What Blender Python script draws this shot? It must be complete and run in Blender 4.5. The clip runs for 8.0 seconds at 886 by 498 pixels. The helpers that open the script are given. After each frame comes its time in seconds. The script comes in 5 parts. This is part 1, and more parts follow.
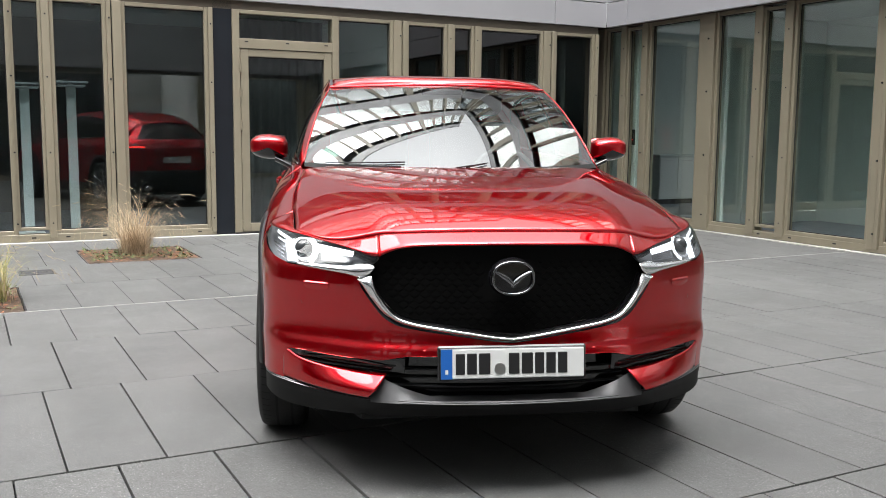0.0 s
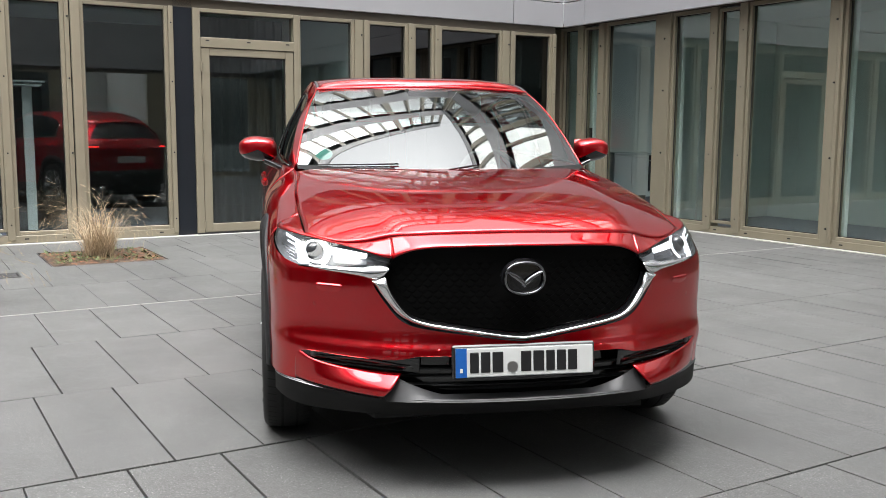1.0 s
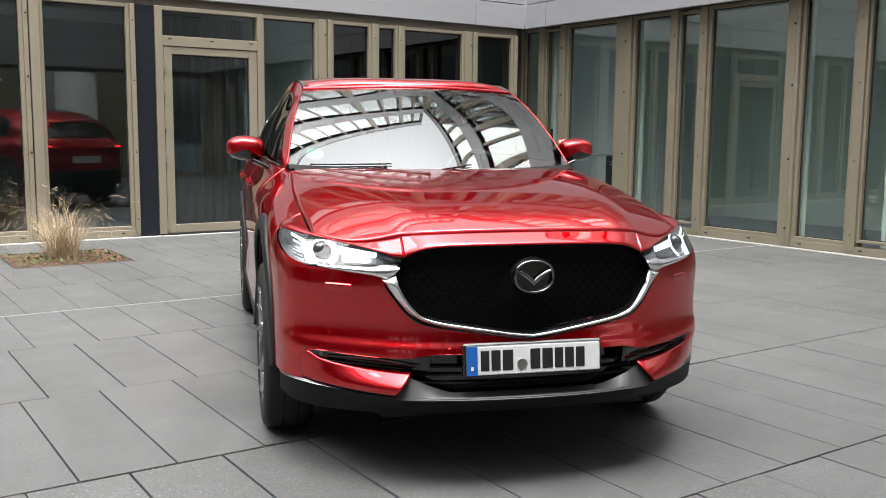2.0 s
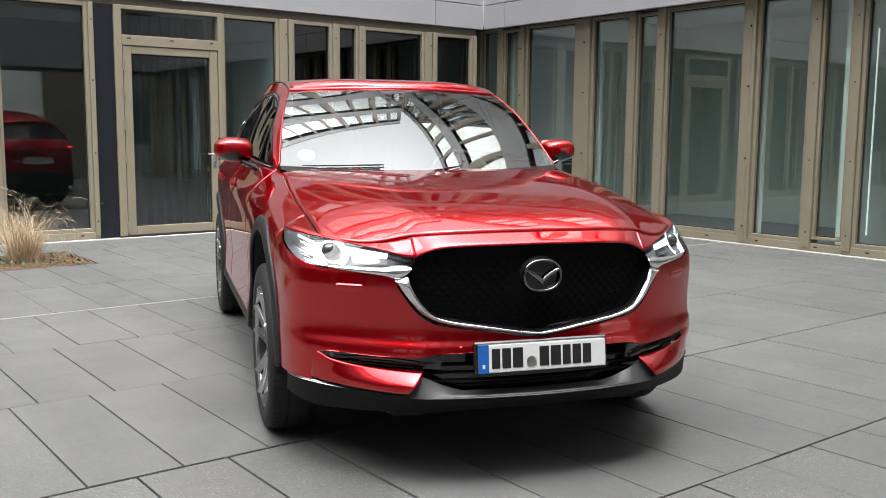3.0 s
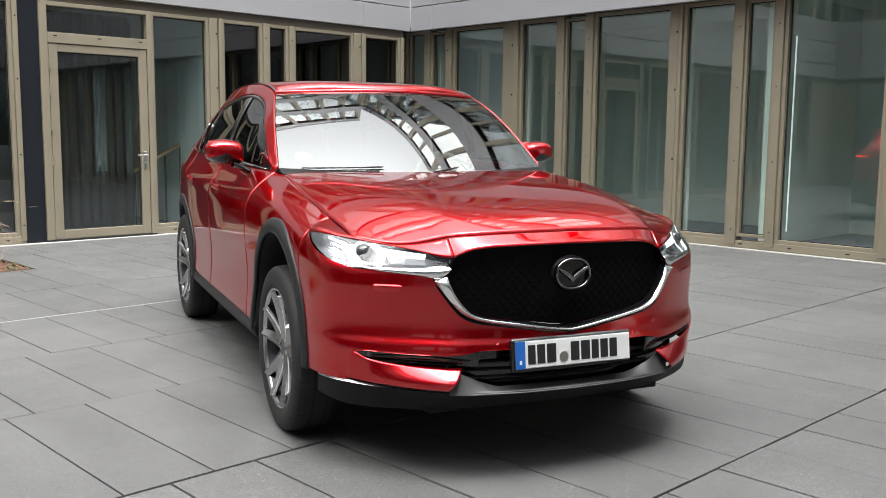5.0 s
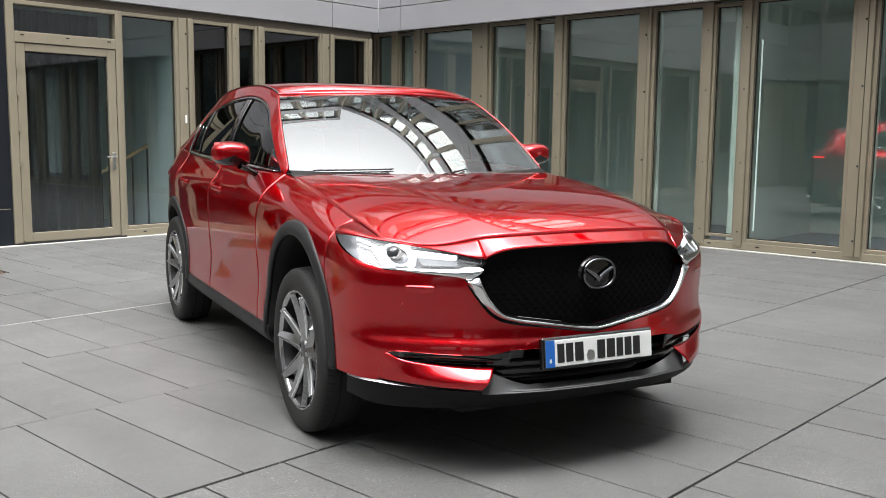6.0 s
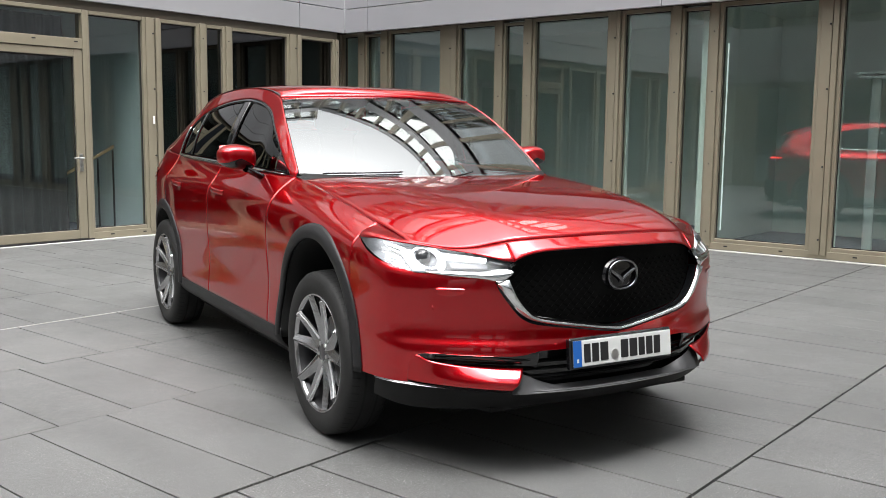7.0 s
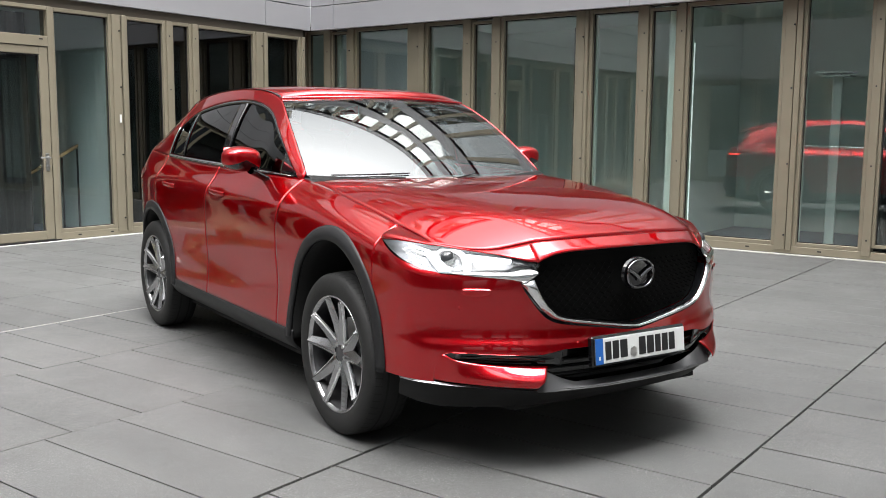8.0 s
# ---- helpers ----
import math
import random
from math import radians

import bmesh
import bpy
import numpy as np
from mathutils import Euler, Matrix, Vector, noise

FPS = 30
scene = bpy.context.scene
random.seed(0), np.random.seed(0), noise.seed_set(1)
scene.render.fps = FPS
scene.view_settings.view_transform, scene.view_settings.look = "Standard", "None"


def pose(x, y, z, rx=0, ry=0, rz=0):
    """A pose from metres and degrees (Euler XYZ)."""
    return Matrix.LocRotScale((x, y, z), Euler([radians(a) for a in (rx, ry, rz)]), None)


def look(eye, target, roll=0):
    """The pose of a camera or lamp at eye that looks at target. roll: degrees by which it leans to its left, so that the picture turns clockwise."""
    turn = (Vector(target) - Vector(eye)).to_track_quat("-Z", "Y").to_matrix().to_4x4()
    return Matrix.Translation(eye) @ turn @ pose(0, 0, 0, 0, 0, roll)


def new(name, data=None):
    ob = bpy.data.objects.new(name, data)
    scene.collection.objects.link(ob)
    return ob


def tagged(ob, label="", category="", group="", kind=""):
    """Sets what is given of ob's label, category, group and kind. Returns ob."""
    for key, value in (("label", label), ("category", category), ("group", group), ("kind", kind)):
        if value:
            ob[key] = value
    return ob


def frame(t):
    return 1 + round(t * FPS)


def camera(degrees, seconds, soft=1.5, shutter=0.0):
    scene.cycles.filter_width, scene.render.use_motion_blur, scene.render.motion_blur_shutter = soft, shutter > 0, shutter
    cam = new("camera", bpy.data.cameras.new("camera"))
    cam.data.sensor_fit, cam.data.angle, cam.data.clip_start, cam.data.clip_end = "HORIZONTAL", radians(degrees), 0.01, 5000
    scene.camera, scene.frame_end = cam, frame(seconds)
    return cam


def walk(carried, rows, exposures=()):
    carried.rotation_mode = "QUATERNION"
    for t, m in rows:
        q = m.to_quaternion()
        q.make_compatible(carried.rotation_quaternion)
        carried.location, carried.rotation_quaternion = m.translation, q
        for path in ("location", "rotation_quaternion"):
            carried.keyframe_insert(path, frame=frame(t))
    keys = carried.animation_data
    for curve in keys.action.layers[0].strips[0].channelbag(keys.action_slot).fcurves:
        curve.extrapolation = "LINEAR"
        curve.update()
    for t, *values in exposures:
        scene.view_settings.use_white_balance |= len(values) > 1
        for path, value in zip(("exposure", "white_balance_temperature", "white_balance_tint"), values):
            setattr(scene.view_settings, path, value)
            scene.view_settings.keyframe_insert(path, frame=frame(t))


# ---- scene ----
import functools

cam = camera(51.15, 8.0, soft=0.5)
ROWS = [
    (0.0, -0.0647, -0.1018, 1.2705, -27.4520, -7.0995, -0.5328),
    (0.5, -0.1957, -0.0832, 1.2890, -29.2486, -7.2262, -0.3568),
    (1.0, -0.3022, -0.0437, 1.2918, -30.8746, -7.2445, -0.3729),
    (1.5, -0.3926, 0.0064, 1.2849, -32.3773, -7.1993, -0.5125),
    (3.0, -0.7126, 0.1534, 1.2936, -37.4555, -7.1820, -0.4679),
    (3.5, -0.8057, 0.2081, 1.2944, -38.9243, -7.1701, -0.4682),
    (4.0, -0.9264, 0.2801, 1.2968, -40.7465, -7.1456, -0.5036),
    (4.5, -1.0365, 0.3455, 1.2977, -42.3218, -7.1287, -0.5480),
    (6.0, -1.4089, 0.6059, 1.3068, -47.0824, -7.0426, -0.6045),
    (6.5, -1.5191, 0.7020, 1.3101, -48.5738, -7.0235, -0.6541),
    (7.0, -1.6432, 0.8103, 1.3197, -50.3141, -7.0132, -0.6391),
    (7.5, -1.7452, 0.9031, 1.3258, -51.7348, -7.0959, -0.6275),
    (8.0, -1.8692, 1.0089, 1.3463, -53.5222, -7.2391, -0.5168),
]
walk(cam, [(t, pose(x, y, z, 90 + pitch, roll, yaw)) for t, x, y, z, yaw, pitch, roll in ROWS])

# ---- world and light ----
scene.view_settings.exposure = 0.30
world = bpy.data.worlds.new("sky")
scene.world = world
world.use_nodes = True
wn, wl = world.node_tree.nodes, world.node_tree.links
sky = wn.new("ShaderNodeTexSky")
sky.sky_type = "NISHITA"
sky.sun_disc = False
sky.sun_elevation = radians(72)
sky.sun_rotation = radians(200)
sky.dust_density = 4.0
sky.ozone_density = 0.6
grey = wn.new("ShaderNodeHueSaturation")
grey.inputs["Saturation"].default_value = 0.10
wl.new(sky.outputs[0], grey.inputs["Color"])
# overcast: brighter overhead than at the horizon
wt = wn.new("ShaderNodeTexCoord")
ws_ = wn.new("ShaderNodeSeparateXYZ")
wl.new(wt.outputs["Generated"], ws_.inputs[0])
wr = wn.new("ShaderNodeMapRange")
wr.inputs["To Min"].default_value, wr.inputs["To Max"].default_value = 0.36, 6.2
wl.new(ws_.outputs["Z"], wr.inputs["Value"])
wm = wn.new("ShaderNodeVectorMath")
wm.operation = "SCALE"
wl.new(grey.outputs[0], wm.inputs[0])
wl.new(wr.outputs[0], wm.inputs["Scale"])
wl.new(wm.outputs[0], wn["Background"].inputs[0])
wn["Background"].inputs[1].default_value = 0.15

sun = new("sun", bpy.data.lights.new("sun", "SUN"))
sun.data.energy = 1.6
sun.data.angle = radians(30)
sun.data.color = (1.0, 0.97, 0.93)
sun.matrix_world = look((-8, 5, 13), (0, 0, 0))


# ---- helpers of this scene ----
def mat(name, color, rough=0.5, metal=0.0, coat=0.0, var=0.0, scale=8.0, bump=0.0, bump_scale=60.0, spec=0.5, rvar=0.0, island=0.0, obj=0.0):
    m = bpy.data.materials.new(name)
    m.use_nodes = True
    n, l = m.node_tree.nodes, m.node_tree.links
    b = n["Principled BSDF"]
    b.inputs["Base Color"].default_value = (*color, 1)
    b.inputs["Roughness"].default_value = rough
    b.inputs["Metallic"].default_value = metal
    b.inputs["Coat Weight"].default_value = coat
    b.inputs["Coat Roughness"].default_value = 0.03
    b.inputs["Specular IOR Level"].default_value = spec
    tc = n.new("ShaderNodeTexCoord")
    if var or rvar:
        t1 = n.new("ShaderNodeTexNoise")
        t1.inputs["Scale"].default_value = scale
        t1.inputs["Detail"].default_value = 6
        l.new(tc.outputs["Object"], t1.inputs["Vector"])
        t2 = n.new("ShaderNodeTexNoise")
        t2.inputs["Scale"].default_value = scale * 0.13
        l.new(tc.outputs["Object"], t2.inputs["Vector"])
        mixn = n.new("ShaderNodeMath")
        mixn.operation = "ADD"
        l.new(t1.outputs[0], mixn.inputs[0])
        l.new(t2.outputs[0], mixn.inputs[1])
        if var:
            r = n.new("ShaderNodeMapRange")
            r.inputs["From Min"].default_value, r.inputs["From Max"].default_value = 0.6, 1.4
            r.inputs["To Min"].default_value, r.inputs["To Max"].default_value = 1 - var, 1 + var
            l.new(mixn.outputs[0], r.inputs["Value"])
            last = r.outputs[0]
            if obj:
                oi = n.new("ShaderNodeObjectInfo")
                r3 = n.new("ShaderNodeMapRange")
                r3.inputs["To Min"].default_value, r3.inputs["To Max"].default_value = 1 - obj, 1 + obj
                l.new(oi.outputs["Random"], r3.inputs["Value"])
                mu = n.new("ShaderNodeMath")
                mu.operation = "MULTIPLY"
                l.new(last, mu.inputs[0])
                l.new(r3.outputs[0], mu.inputs[1])
                last = mu.outputs[0]
            if island:
                ge = n.new("ShaderNodeNewGeometry")
                r4 = n.new("ShaderNodeMapRange")
                r4.inputs["To Min"].default_value, r4.inputs["To Max"].default_value = 1 - island, 1 + island
                l.new(ge.outputs["Random Per Island"], r4.inputs["Value"])
                mu2 = n.new("ShaderNodeMath")
                mu2.operation = "MULTIPLY"
                l.new(last, mu2.inputs[0])
                l.new(r4.outputs[0], mu2.inputs[1])
                last = mu2.outputs[0]
            sc = n.new("ShaderNodeVectorMath")
            sc.operation = "SCALE"
            sc.inputs[0].default_value = color
            l.new(last, sc.inputs["Scale"])
            l.new(sc.outputs[0], b.inputs["Base Color"])
        if rvar:
            r2 = n.new("ShaderNodeMapRange")
            r2.inputs["From Min"].default_value, r2.inputs["From Max"].default_value = 0.6, 1.4
            r2.inputs["To Min"].default_value, r2.inputs["To Max"].default_value = max(rough - rvar, 0.02), rough + rvar
            l.new(mixn.outputs[0], r2.inputs["Value"])
            l.new(r2.outputs[0], b.inputs["Roughness"])
    if bump:
        tb = n.new("ShaderNodeTexNoise")
        tb.inputs["Scale"].default_value = bump_scale
        tb.inputs["Detail"].default_value = 4
        l.new(tc.outputs["Object"], tb.inputs["Vector"])
        bp = n.new("ShaderNodeBump")
        bp.inputs["Strength"].default_value = bump
        bp.inputs["Distance"].default_value = 0.004
        l.new(tb.outputs[0], bp.inputs["Height"])
        l.new(bp.outputs[0], b.inputs["Normal"])
    return m


def glass(name, tint=(0.8, 0.85, 0.83), clear=0.6, ior=1.5):
    """Thin pane: a mirror on top of a tinted see-through sheet."""
    m = bpy.data.materials.new(name)
    m.use_nodes = True
    n, l = m.node_tree.nodes, m.node_tree.links
    n.remove(n["Principled BSDF"])
    tr = n.new("ShaderNodeBsdfTransparent")
    tr.inputs[0].default_value = (*[c * clear for c in tint], 1)
    gl = n.new("ShaderNodeBsdfGlossy")
    gl.inputs["Roughness"].default_value = 0.0
    gl.inputs["Color"].default_value = (0.95, 0.97, 0.96, 1)
    lw = n.new("ShaderNodeLayerWeight")
    lw.inputs[0].default_value = 0.5
    p5 = n.new("ShaderNodeMath")
    p5.operation = "POWER"
    p5.inputs[1].default_value = 5.0
    l.new(lw.outputs["Facing"], p5.inputs[0])
    fr = n.new("ShaderNodeMapRange")
    fr.inputs["To Min"].default_value, fr.inputs["To Max"].default_value = ((ior - 1) / (ior + 1)) ** 2, 1.0
    l.new(p5.outputs[0], fr.inputs["Value"])
    mx = n.new("ShaderNodeMixShader")
    l.new(fr.outputs[0], mx.inputs[0])
    l.new(tr.outputs[0], mx.inputs[1])
    l.new(gl.outputs[0], mx.inputs[2])
    l.new(mx.outputs[0], n["Material Output"].inputs[0])
    return m


def emit(name, color, power):
    m = bpy.data.materials.new(name)
    m.use_nodes = True
    b = m.node_tree.nodes["Principled BSDF"]
    b.inputs["Base Color"].default_value = (*color, 1)
    b.inputs["Emission Color"].default_value = (*color, 1)
    b.inputs["Emission Strength"].default_value = power
    return m


def box(bm, x0, x1, y0, y1, z0, z1, bev=0.0):
    g = bmesh.ops.create_cube(bm, size=1.0)
    vs = g["verts"]
    bmesh.ops.scale(bm, vec=(x1 - x0, y1 - y0, z1 - z0), verts=vs)
    bmesh.ops.translate(bm, vec=((x0 + x1) / 2, (y0 + y1) / 2, (z0 + z1) / 2), verts=vs)
    if bev:
        es = list({e for v in vs for e in v.link_edges})
        bmesh.ops.bevel(bm, geom=es, offset=bev, segments=1, affect="EDGES")
    return bm


def mesh_of(name, bm, material, smooth=False):
    me = bpy.data.meshes.new(name)
    bmesh.ops.recalc_face_normals(bm, faces=bm.faces)
    bm.to_mesh(me)
    bm.free()
    for m in material if isinstance(material, (list, tuple)) else (material,):
        me.materials.append(m)
    if smooth:
        for p in me.polygons:
            p.use_smooth = True
    return me


def thing(name, label="", category="", group="", kind="", at=None):
    ob = new(name)
    ob.empty_display_size = 0.1
    if at is not None:
        ob.matrix_world = at
    return tagged(ob, label, category, group, kind)


def part(name, bm, material, parent=None, label="", smooth=False):
    ob = new(name, mesh_of(name, bm, material, smooth))
    if parent is not None:
        ob.parent = parent
    if label:
        tagged(ob, label)
    return ob


def boxpart(name, dims, material, parent=None, label="", bev=0.0):
    return part(name, box(bmesh.new(), *dims, bev=bev), material, parent, label)


def solid(name, bm, material, label, category="", group="", kind="", smooth=False):
    return tagged(part(name, bm, material, None, "", smooth), label, category, group, kind)


# ---- materials ----
BRONZE = mat("champagne_anodised_metal", (0.245, 0.218, 0.160), 0.42, 0.2, var=0.10, scale=3.0, bump=0.03, bump_scale=400)
# darker copy of the bronze: the head rail's shade is put into its colour
BRONZE_SHADED = mat("brown_metal_in_recess", (0.10, 0.085, 0.065), 0.5, 0.3, var=0.1, scale=4)
FASCIA = mat("light_grey_coated_panel", (0.32, 0.32, 0.335), 0.42, 0.15, var=0.05, scale=1.5, rvar=0.05)
GROOVE = mat("black_joint", (0.012, 0.012, 0.013), 0.8)
JOINT_GREY = mat("grey_backing_sheet", (0.10, 0.10, 0.105), 0.7, var=0.08, scale=4)
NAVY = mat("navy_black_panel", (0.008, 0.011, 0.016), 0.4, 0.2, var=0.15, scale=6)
SLAB = mat("grey_concrete_slab", (0.0905, 0.0915, 0.0895), 0.62, var=0.10, scale=26, bump=0.35, bump_scale=300, rvar=0.12, obj=0.05, island=0.05)
# world-sized grain, so that no two slabs look alike
n, l = SLAB.node_tree.nodes, SLAB.node_tree.links
geo = n.new("ShaderNodeNewGeometry")
for q in [q for q in n if q.bl_idname == "ShaderNodeTexNoise"]:
    l.new(geo.outputs["Position"], q.inputs["Vector"])
grain = n.new("ShaderNodeTexNoise")
grain.inputs["Scale"].default_value, grain.inputs["Detail"].default_value = 170, 5
l.new(geo.outputs["Position"], grain.inputs["Vector"])
gr = n.new("ShaderNodeMapRange")
gr.inputs["From Min"].default_value, gr.inputs["From Max"].default_value = 0.3, 0.7
gr.inputs["To Min"].default_value, gr.inputs["To Max"].default_value = 0.52, 1.48
l.new(grain.outputs[0], gr.inputs["Value"])
blot = n.new("ShaderNodeTexNoise")
blot.inputs["Scale"].default_value, blot.inputs["Detail"].default_value = 0.9, 5
l.new(geo.outputs["Position"], blot.inputs["Vector"])
br = n.new("ShaderNodeMapRange")
br.inputs["From Min"].default_value, br.inputs["From Max"].default_value = 0.3, 0.7
br.inputs["To Min"].default_value, br.inputs["To Max"].default_value = 0.86, 1.12
l.new(blot.outputs[0], br.inputs["Value"])
fleck = n.new("ShaderNodeTexNoise")
fleck.inputs["Scale"].default_value, fleck.inputs["Detail"].default_value = 150, 1
l.new(geo.outputs["Position"], fleck.inputs["Vector"])
patchy = n.new("ShaderNodeTexNoise")
patchy.inputs["Scale"].default_value, patchy.inputs["Detail"].default_value = 3.5, 3
l.new(geo.outputs["Position"], patchy.inputs["Vector"])
fa = n.new("ShaderNodeMath")
fa.operation = "MULTIPLY_ADD"
fa.inputs[1].default_value = 0.22
l.new(patchy.outputs[0], fa.inputs[0])
l.new(fleck.outputs[0], fa.inputs[2])
fr = n.new("ShaderNodeMapRange")
fr.inputs["From Min"].default_value, fr.inputs["From Max"].default_value = 0.77, 0.83
fr.inputs["To Min"].default_value, fr.inputs["To Max"].default_value = 1.0, 2.8
l.new(fa.outputs[0], fr.inputs["Value"])
fm = n.new("ShaderNodeMath")
fm.operation = "MULTIPLY"
l.new(br.outputs[0], fm.inputs[0])
l.new(fr.outputs[0], fm.inputs[1])
gm = n.new("ShaderNodeMath")
gm.operation = "MULTIPLY"
l.new(gr.outputs[0], gm.inputs[0])
l.new(fm.outputs[0], gm.inputs[1])
gs = n.new("ShaderNodeVectorMath")
gs.operation = "SCALE"
old = n["Principled BSDF"].inputs["Base Color"].links[0].from_socket
l.new(old, gs.inputs[0])
l.new(gm.outputs[0], gs.inputs["Scale"])
l.new(gs.outputs[0], n["Principled BSDF"].inputs["Base Color"])
MORTAR = mat("dark_joint_sand", (0.007, 0.007, 0.0075), 0.95, var=0.3, scale=60)
KERB = mat("white_stone_strip", (0.42, 0.41, 0.39), 0.7, var=0.12, scale=30)
STEEL = mat("brushed_steel", (0.6, 0.6, 0.6), 0.3, 1.0, var=0.05, scale=20)
BLACK = mat("black_metal", (0.015, 0.015, 0.016), 0.5, 0.2)
SOIL = mat("brown_soil", (0.075, 0.05, 0.034), 0.95, var=0.45, scale=40, bump=0.8, bump_scale=90)
STRAW = mat("dry_straw_grass", (0.46, 0.36, 0.24), 0.7, var=0.22, scale=30, island=0.3)
GREEN = mat("low_green_leaf", (0.085, 0.11, 0.035), 0.6, var=0.3, scale=30, island=0.35)
RUST = mat("rusty_dry_leaf", (0.26, 0.1, 0.05), 0.8, var=0.3, scale=30, island=0.3)
PANE = glass("window_pane", (0.92, 0.98, 0.96), 0.95, 1.8)
PANE_N = glass("north_window_pane", (0.86, 0.93, 0.93), 0.88, 1.72)
PANE_UP = glass("upper_window_pane", (0.7, 0.76, 0.78), 0.7, 3.6)
PANE_DARK = glass("dark_tinted_pane", (0.5, 0.6, 0.75), 0.30, 1.9)
CARPET = mat("blue_grey_carpet", (0.20, 0.22, 0.27), 0.95, var=0.15, scale=90)
ROOM_GREY = mat("pale_room_wall", (0.62, 0.66, 0.63), 0.85, var=0.06, scale=3)
# dimness of the unlit rooms put into the wall colour
ROOM_DIMMED = mat("dark_room_wall", (0.15, 0.155, 0.158), 0.85, var=0.15, scale=4)
PALEGREEN = mat("pale_green_plaster", (0.72, 0.78, 0.74), 0.75, var=0.05, scale=4)
CURTAIN = mat("grey_curtain_cloth", (0.05, 0.053, 0.055), 0.9, var=0.25, scale=14, bump=0.2, bump_scale=200)
WHITE = mat("white_lacquer", (0.78, 0.79, 0.77), 0.35, var=0.03, scale=5)
CONCRETE = mat("pale_concrete", (0.50, 0.50, 0.48), 0.8, var=0.12, scale=6, bump=0.15, bump_scale=60)
OAK = mat("oak_rail", (0.42, 0.27, 0.13), 0.5, var=0.2, scale=12)

# ---- courtyard: walls at x WX..EX, y SY..NY ----
NY, EX, SY, WX = 11.25, 8.80, -2.6, -6.0
ZH, ZF, ZE = 2.745, 2.85, 2.875

# floor base under the slabs, and the wide ground around the building
solid("ground", box(bmesh.new(), -60, 60, -60, 60, -0.40, -0.028), MORTAR, "dark sand bed under the courtyard paving", kind="structure")


def facade_windows(tag, spans, z0, z1, place, pane_of, depth=0.085, sash=0.045):
    """Openings along a wall in its own frame: x along it, y into the building. spans: start, end, and style."""
    out = []
    for i, (a, b, style) in enumerate(spans):
        w = thing("window_%s_%d" % (tag, i + 1), "tall glazed window in a champagne metal frame", kind="structure", at=place)
        s = sash if style != "narrow" else 0.035
        zb, zt = (z0, z1) if style != "narrow" else (z0 + 0.045, z1 - 0.03)
        bm = bmesh.new()
        box(bm, a, a + s, 0.02, depth + 0.03, zb, zt, 0.004)
        box(bm, b - s, b, 0.02, depth + 0.03, zb, zt, 0.004)
        box(bm, a + s, b - s, 0.022, depth + 0.03, zb, zb + s, 0.004)
        box(bm, a + s, b - s, 0.022, depth + 0.03, zt - s, zt, 0.004)
        part("window_frame", bm, BRONZE, w)
        p = boxpart("pane", (a + s, b - s, depth - 0.008, depth, zb + s, zt - s), pane_of(style), w)
        p.visible_shadow = False
        bm = bmesh.new()
        for u, v in ((a + s, a + s + 0.008), (b - s - 0.008, b - s)):
            box(bm, u, v, depth - 0.02, depth - 0.009, zb + s, zt - s)
        for u, v in ((zb + s, zb + s + 0.008), (zt - s - 0.012, zt - s)):
            box(bm, a + s + 0.008, b - s - 0.008, depth - 0.02, depth - 0.009, u, v)
        part("gasket", bm, BLACK, w, "black rubber glazing seal")
        out.append(w)
    return out


def posts(tag, gaps, z1, place, screws=True):
    for i, (a, b, style) in enumerate(gaps):
        w = thing("trim_post_%s_%d" % (tag, i + 1), "champagne metal facade post with a shadow gap", kind="structure", at=place)
        bm = bmesh.new()
        if b - a > 0.13:
            m = a + (b - a) * (0.34 if style == "l" else 0.66 if style == "r" else 0.5)
            box(bm, a, m - 0.006, 0.0, 0.16, 0.05, z1, 0.004)
            box(bm, m + 0.006, b, -0.02, 0.16, 0.05, z1, 0.004)
            part("post_face", bm, BRONZE, w)
            boxpart("shadow_gap", (m - 0.006, m + 0.006, 0.03, 0.15, 0.05, z1), GROOVE, w)
            sx = m - 0.025
        else:
            box(bm, a, b, -0.01, 0.16, 0.05, z1, 0.004)
            part("post_face", bm, BRONZE, w)
            sx = (a + b) / 2
        if screws:
            for z in (0.22, 1.02, 1.86, 2.55):
                g = bmesh.new()
                bmesh.ops.create_cone(g, cap_ends=True, segments=8, radius1=0.012, radius2=0.009, depth=0.014, matrix=pose(sx, -0.006, z, 90))
                part("screw", g, BLACK, w, "dark screw head")


def rails(tag, x0, x1, place, slots, cut=(), head=ZH):
    w = thing("trim_rail_%s" % tag, "champagne metal bottom and head rails of the glazing", kind="structure", at=place)
    runs, a = [], x0
    for c0, c1 in cut:
        runs.append((a, c0))
        a = c1
    runs.append((a, x1))
    bm = bmesh.new()
    for a, b in runs:
        box(bm, a, b, 0.012, 0.17, 0.012, 0.095, 0.004)
    part("bottom_rail", bm, BRONZE, w)
    # shade under the panel band painted as a browner rail
    boxpart("head_rail", (x0, x1, 0.03, 0.17, head, ZF + 0.1), BRONZE_SHADED, w, "brown head rail in shadow")
    for s in slots:
        boxpart("drain_slot", (s - 0.022, s + 0.022, 0.008, 0.0125, 0.05, 0.064), GROOVE, w, "black drain slot")
    bm = bmesh.new()
    for a, b in [(x0, x1)]:
        box(bm, a, b, -0.055, 0.02, -0.02, 0.008, 0.003)
    tagged(part("trim_base_%s" % tag, bm, KERB), "white stone strip along the foot of the glazing", kind="structure").matrix_world = place


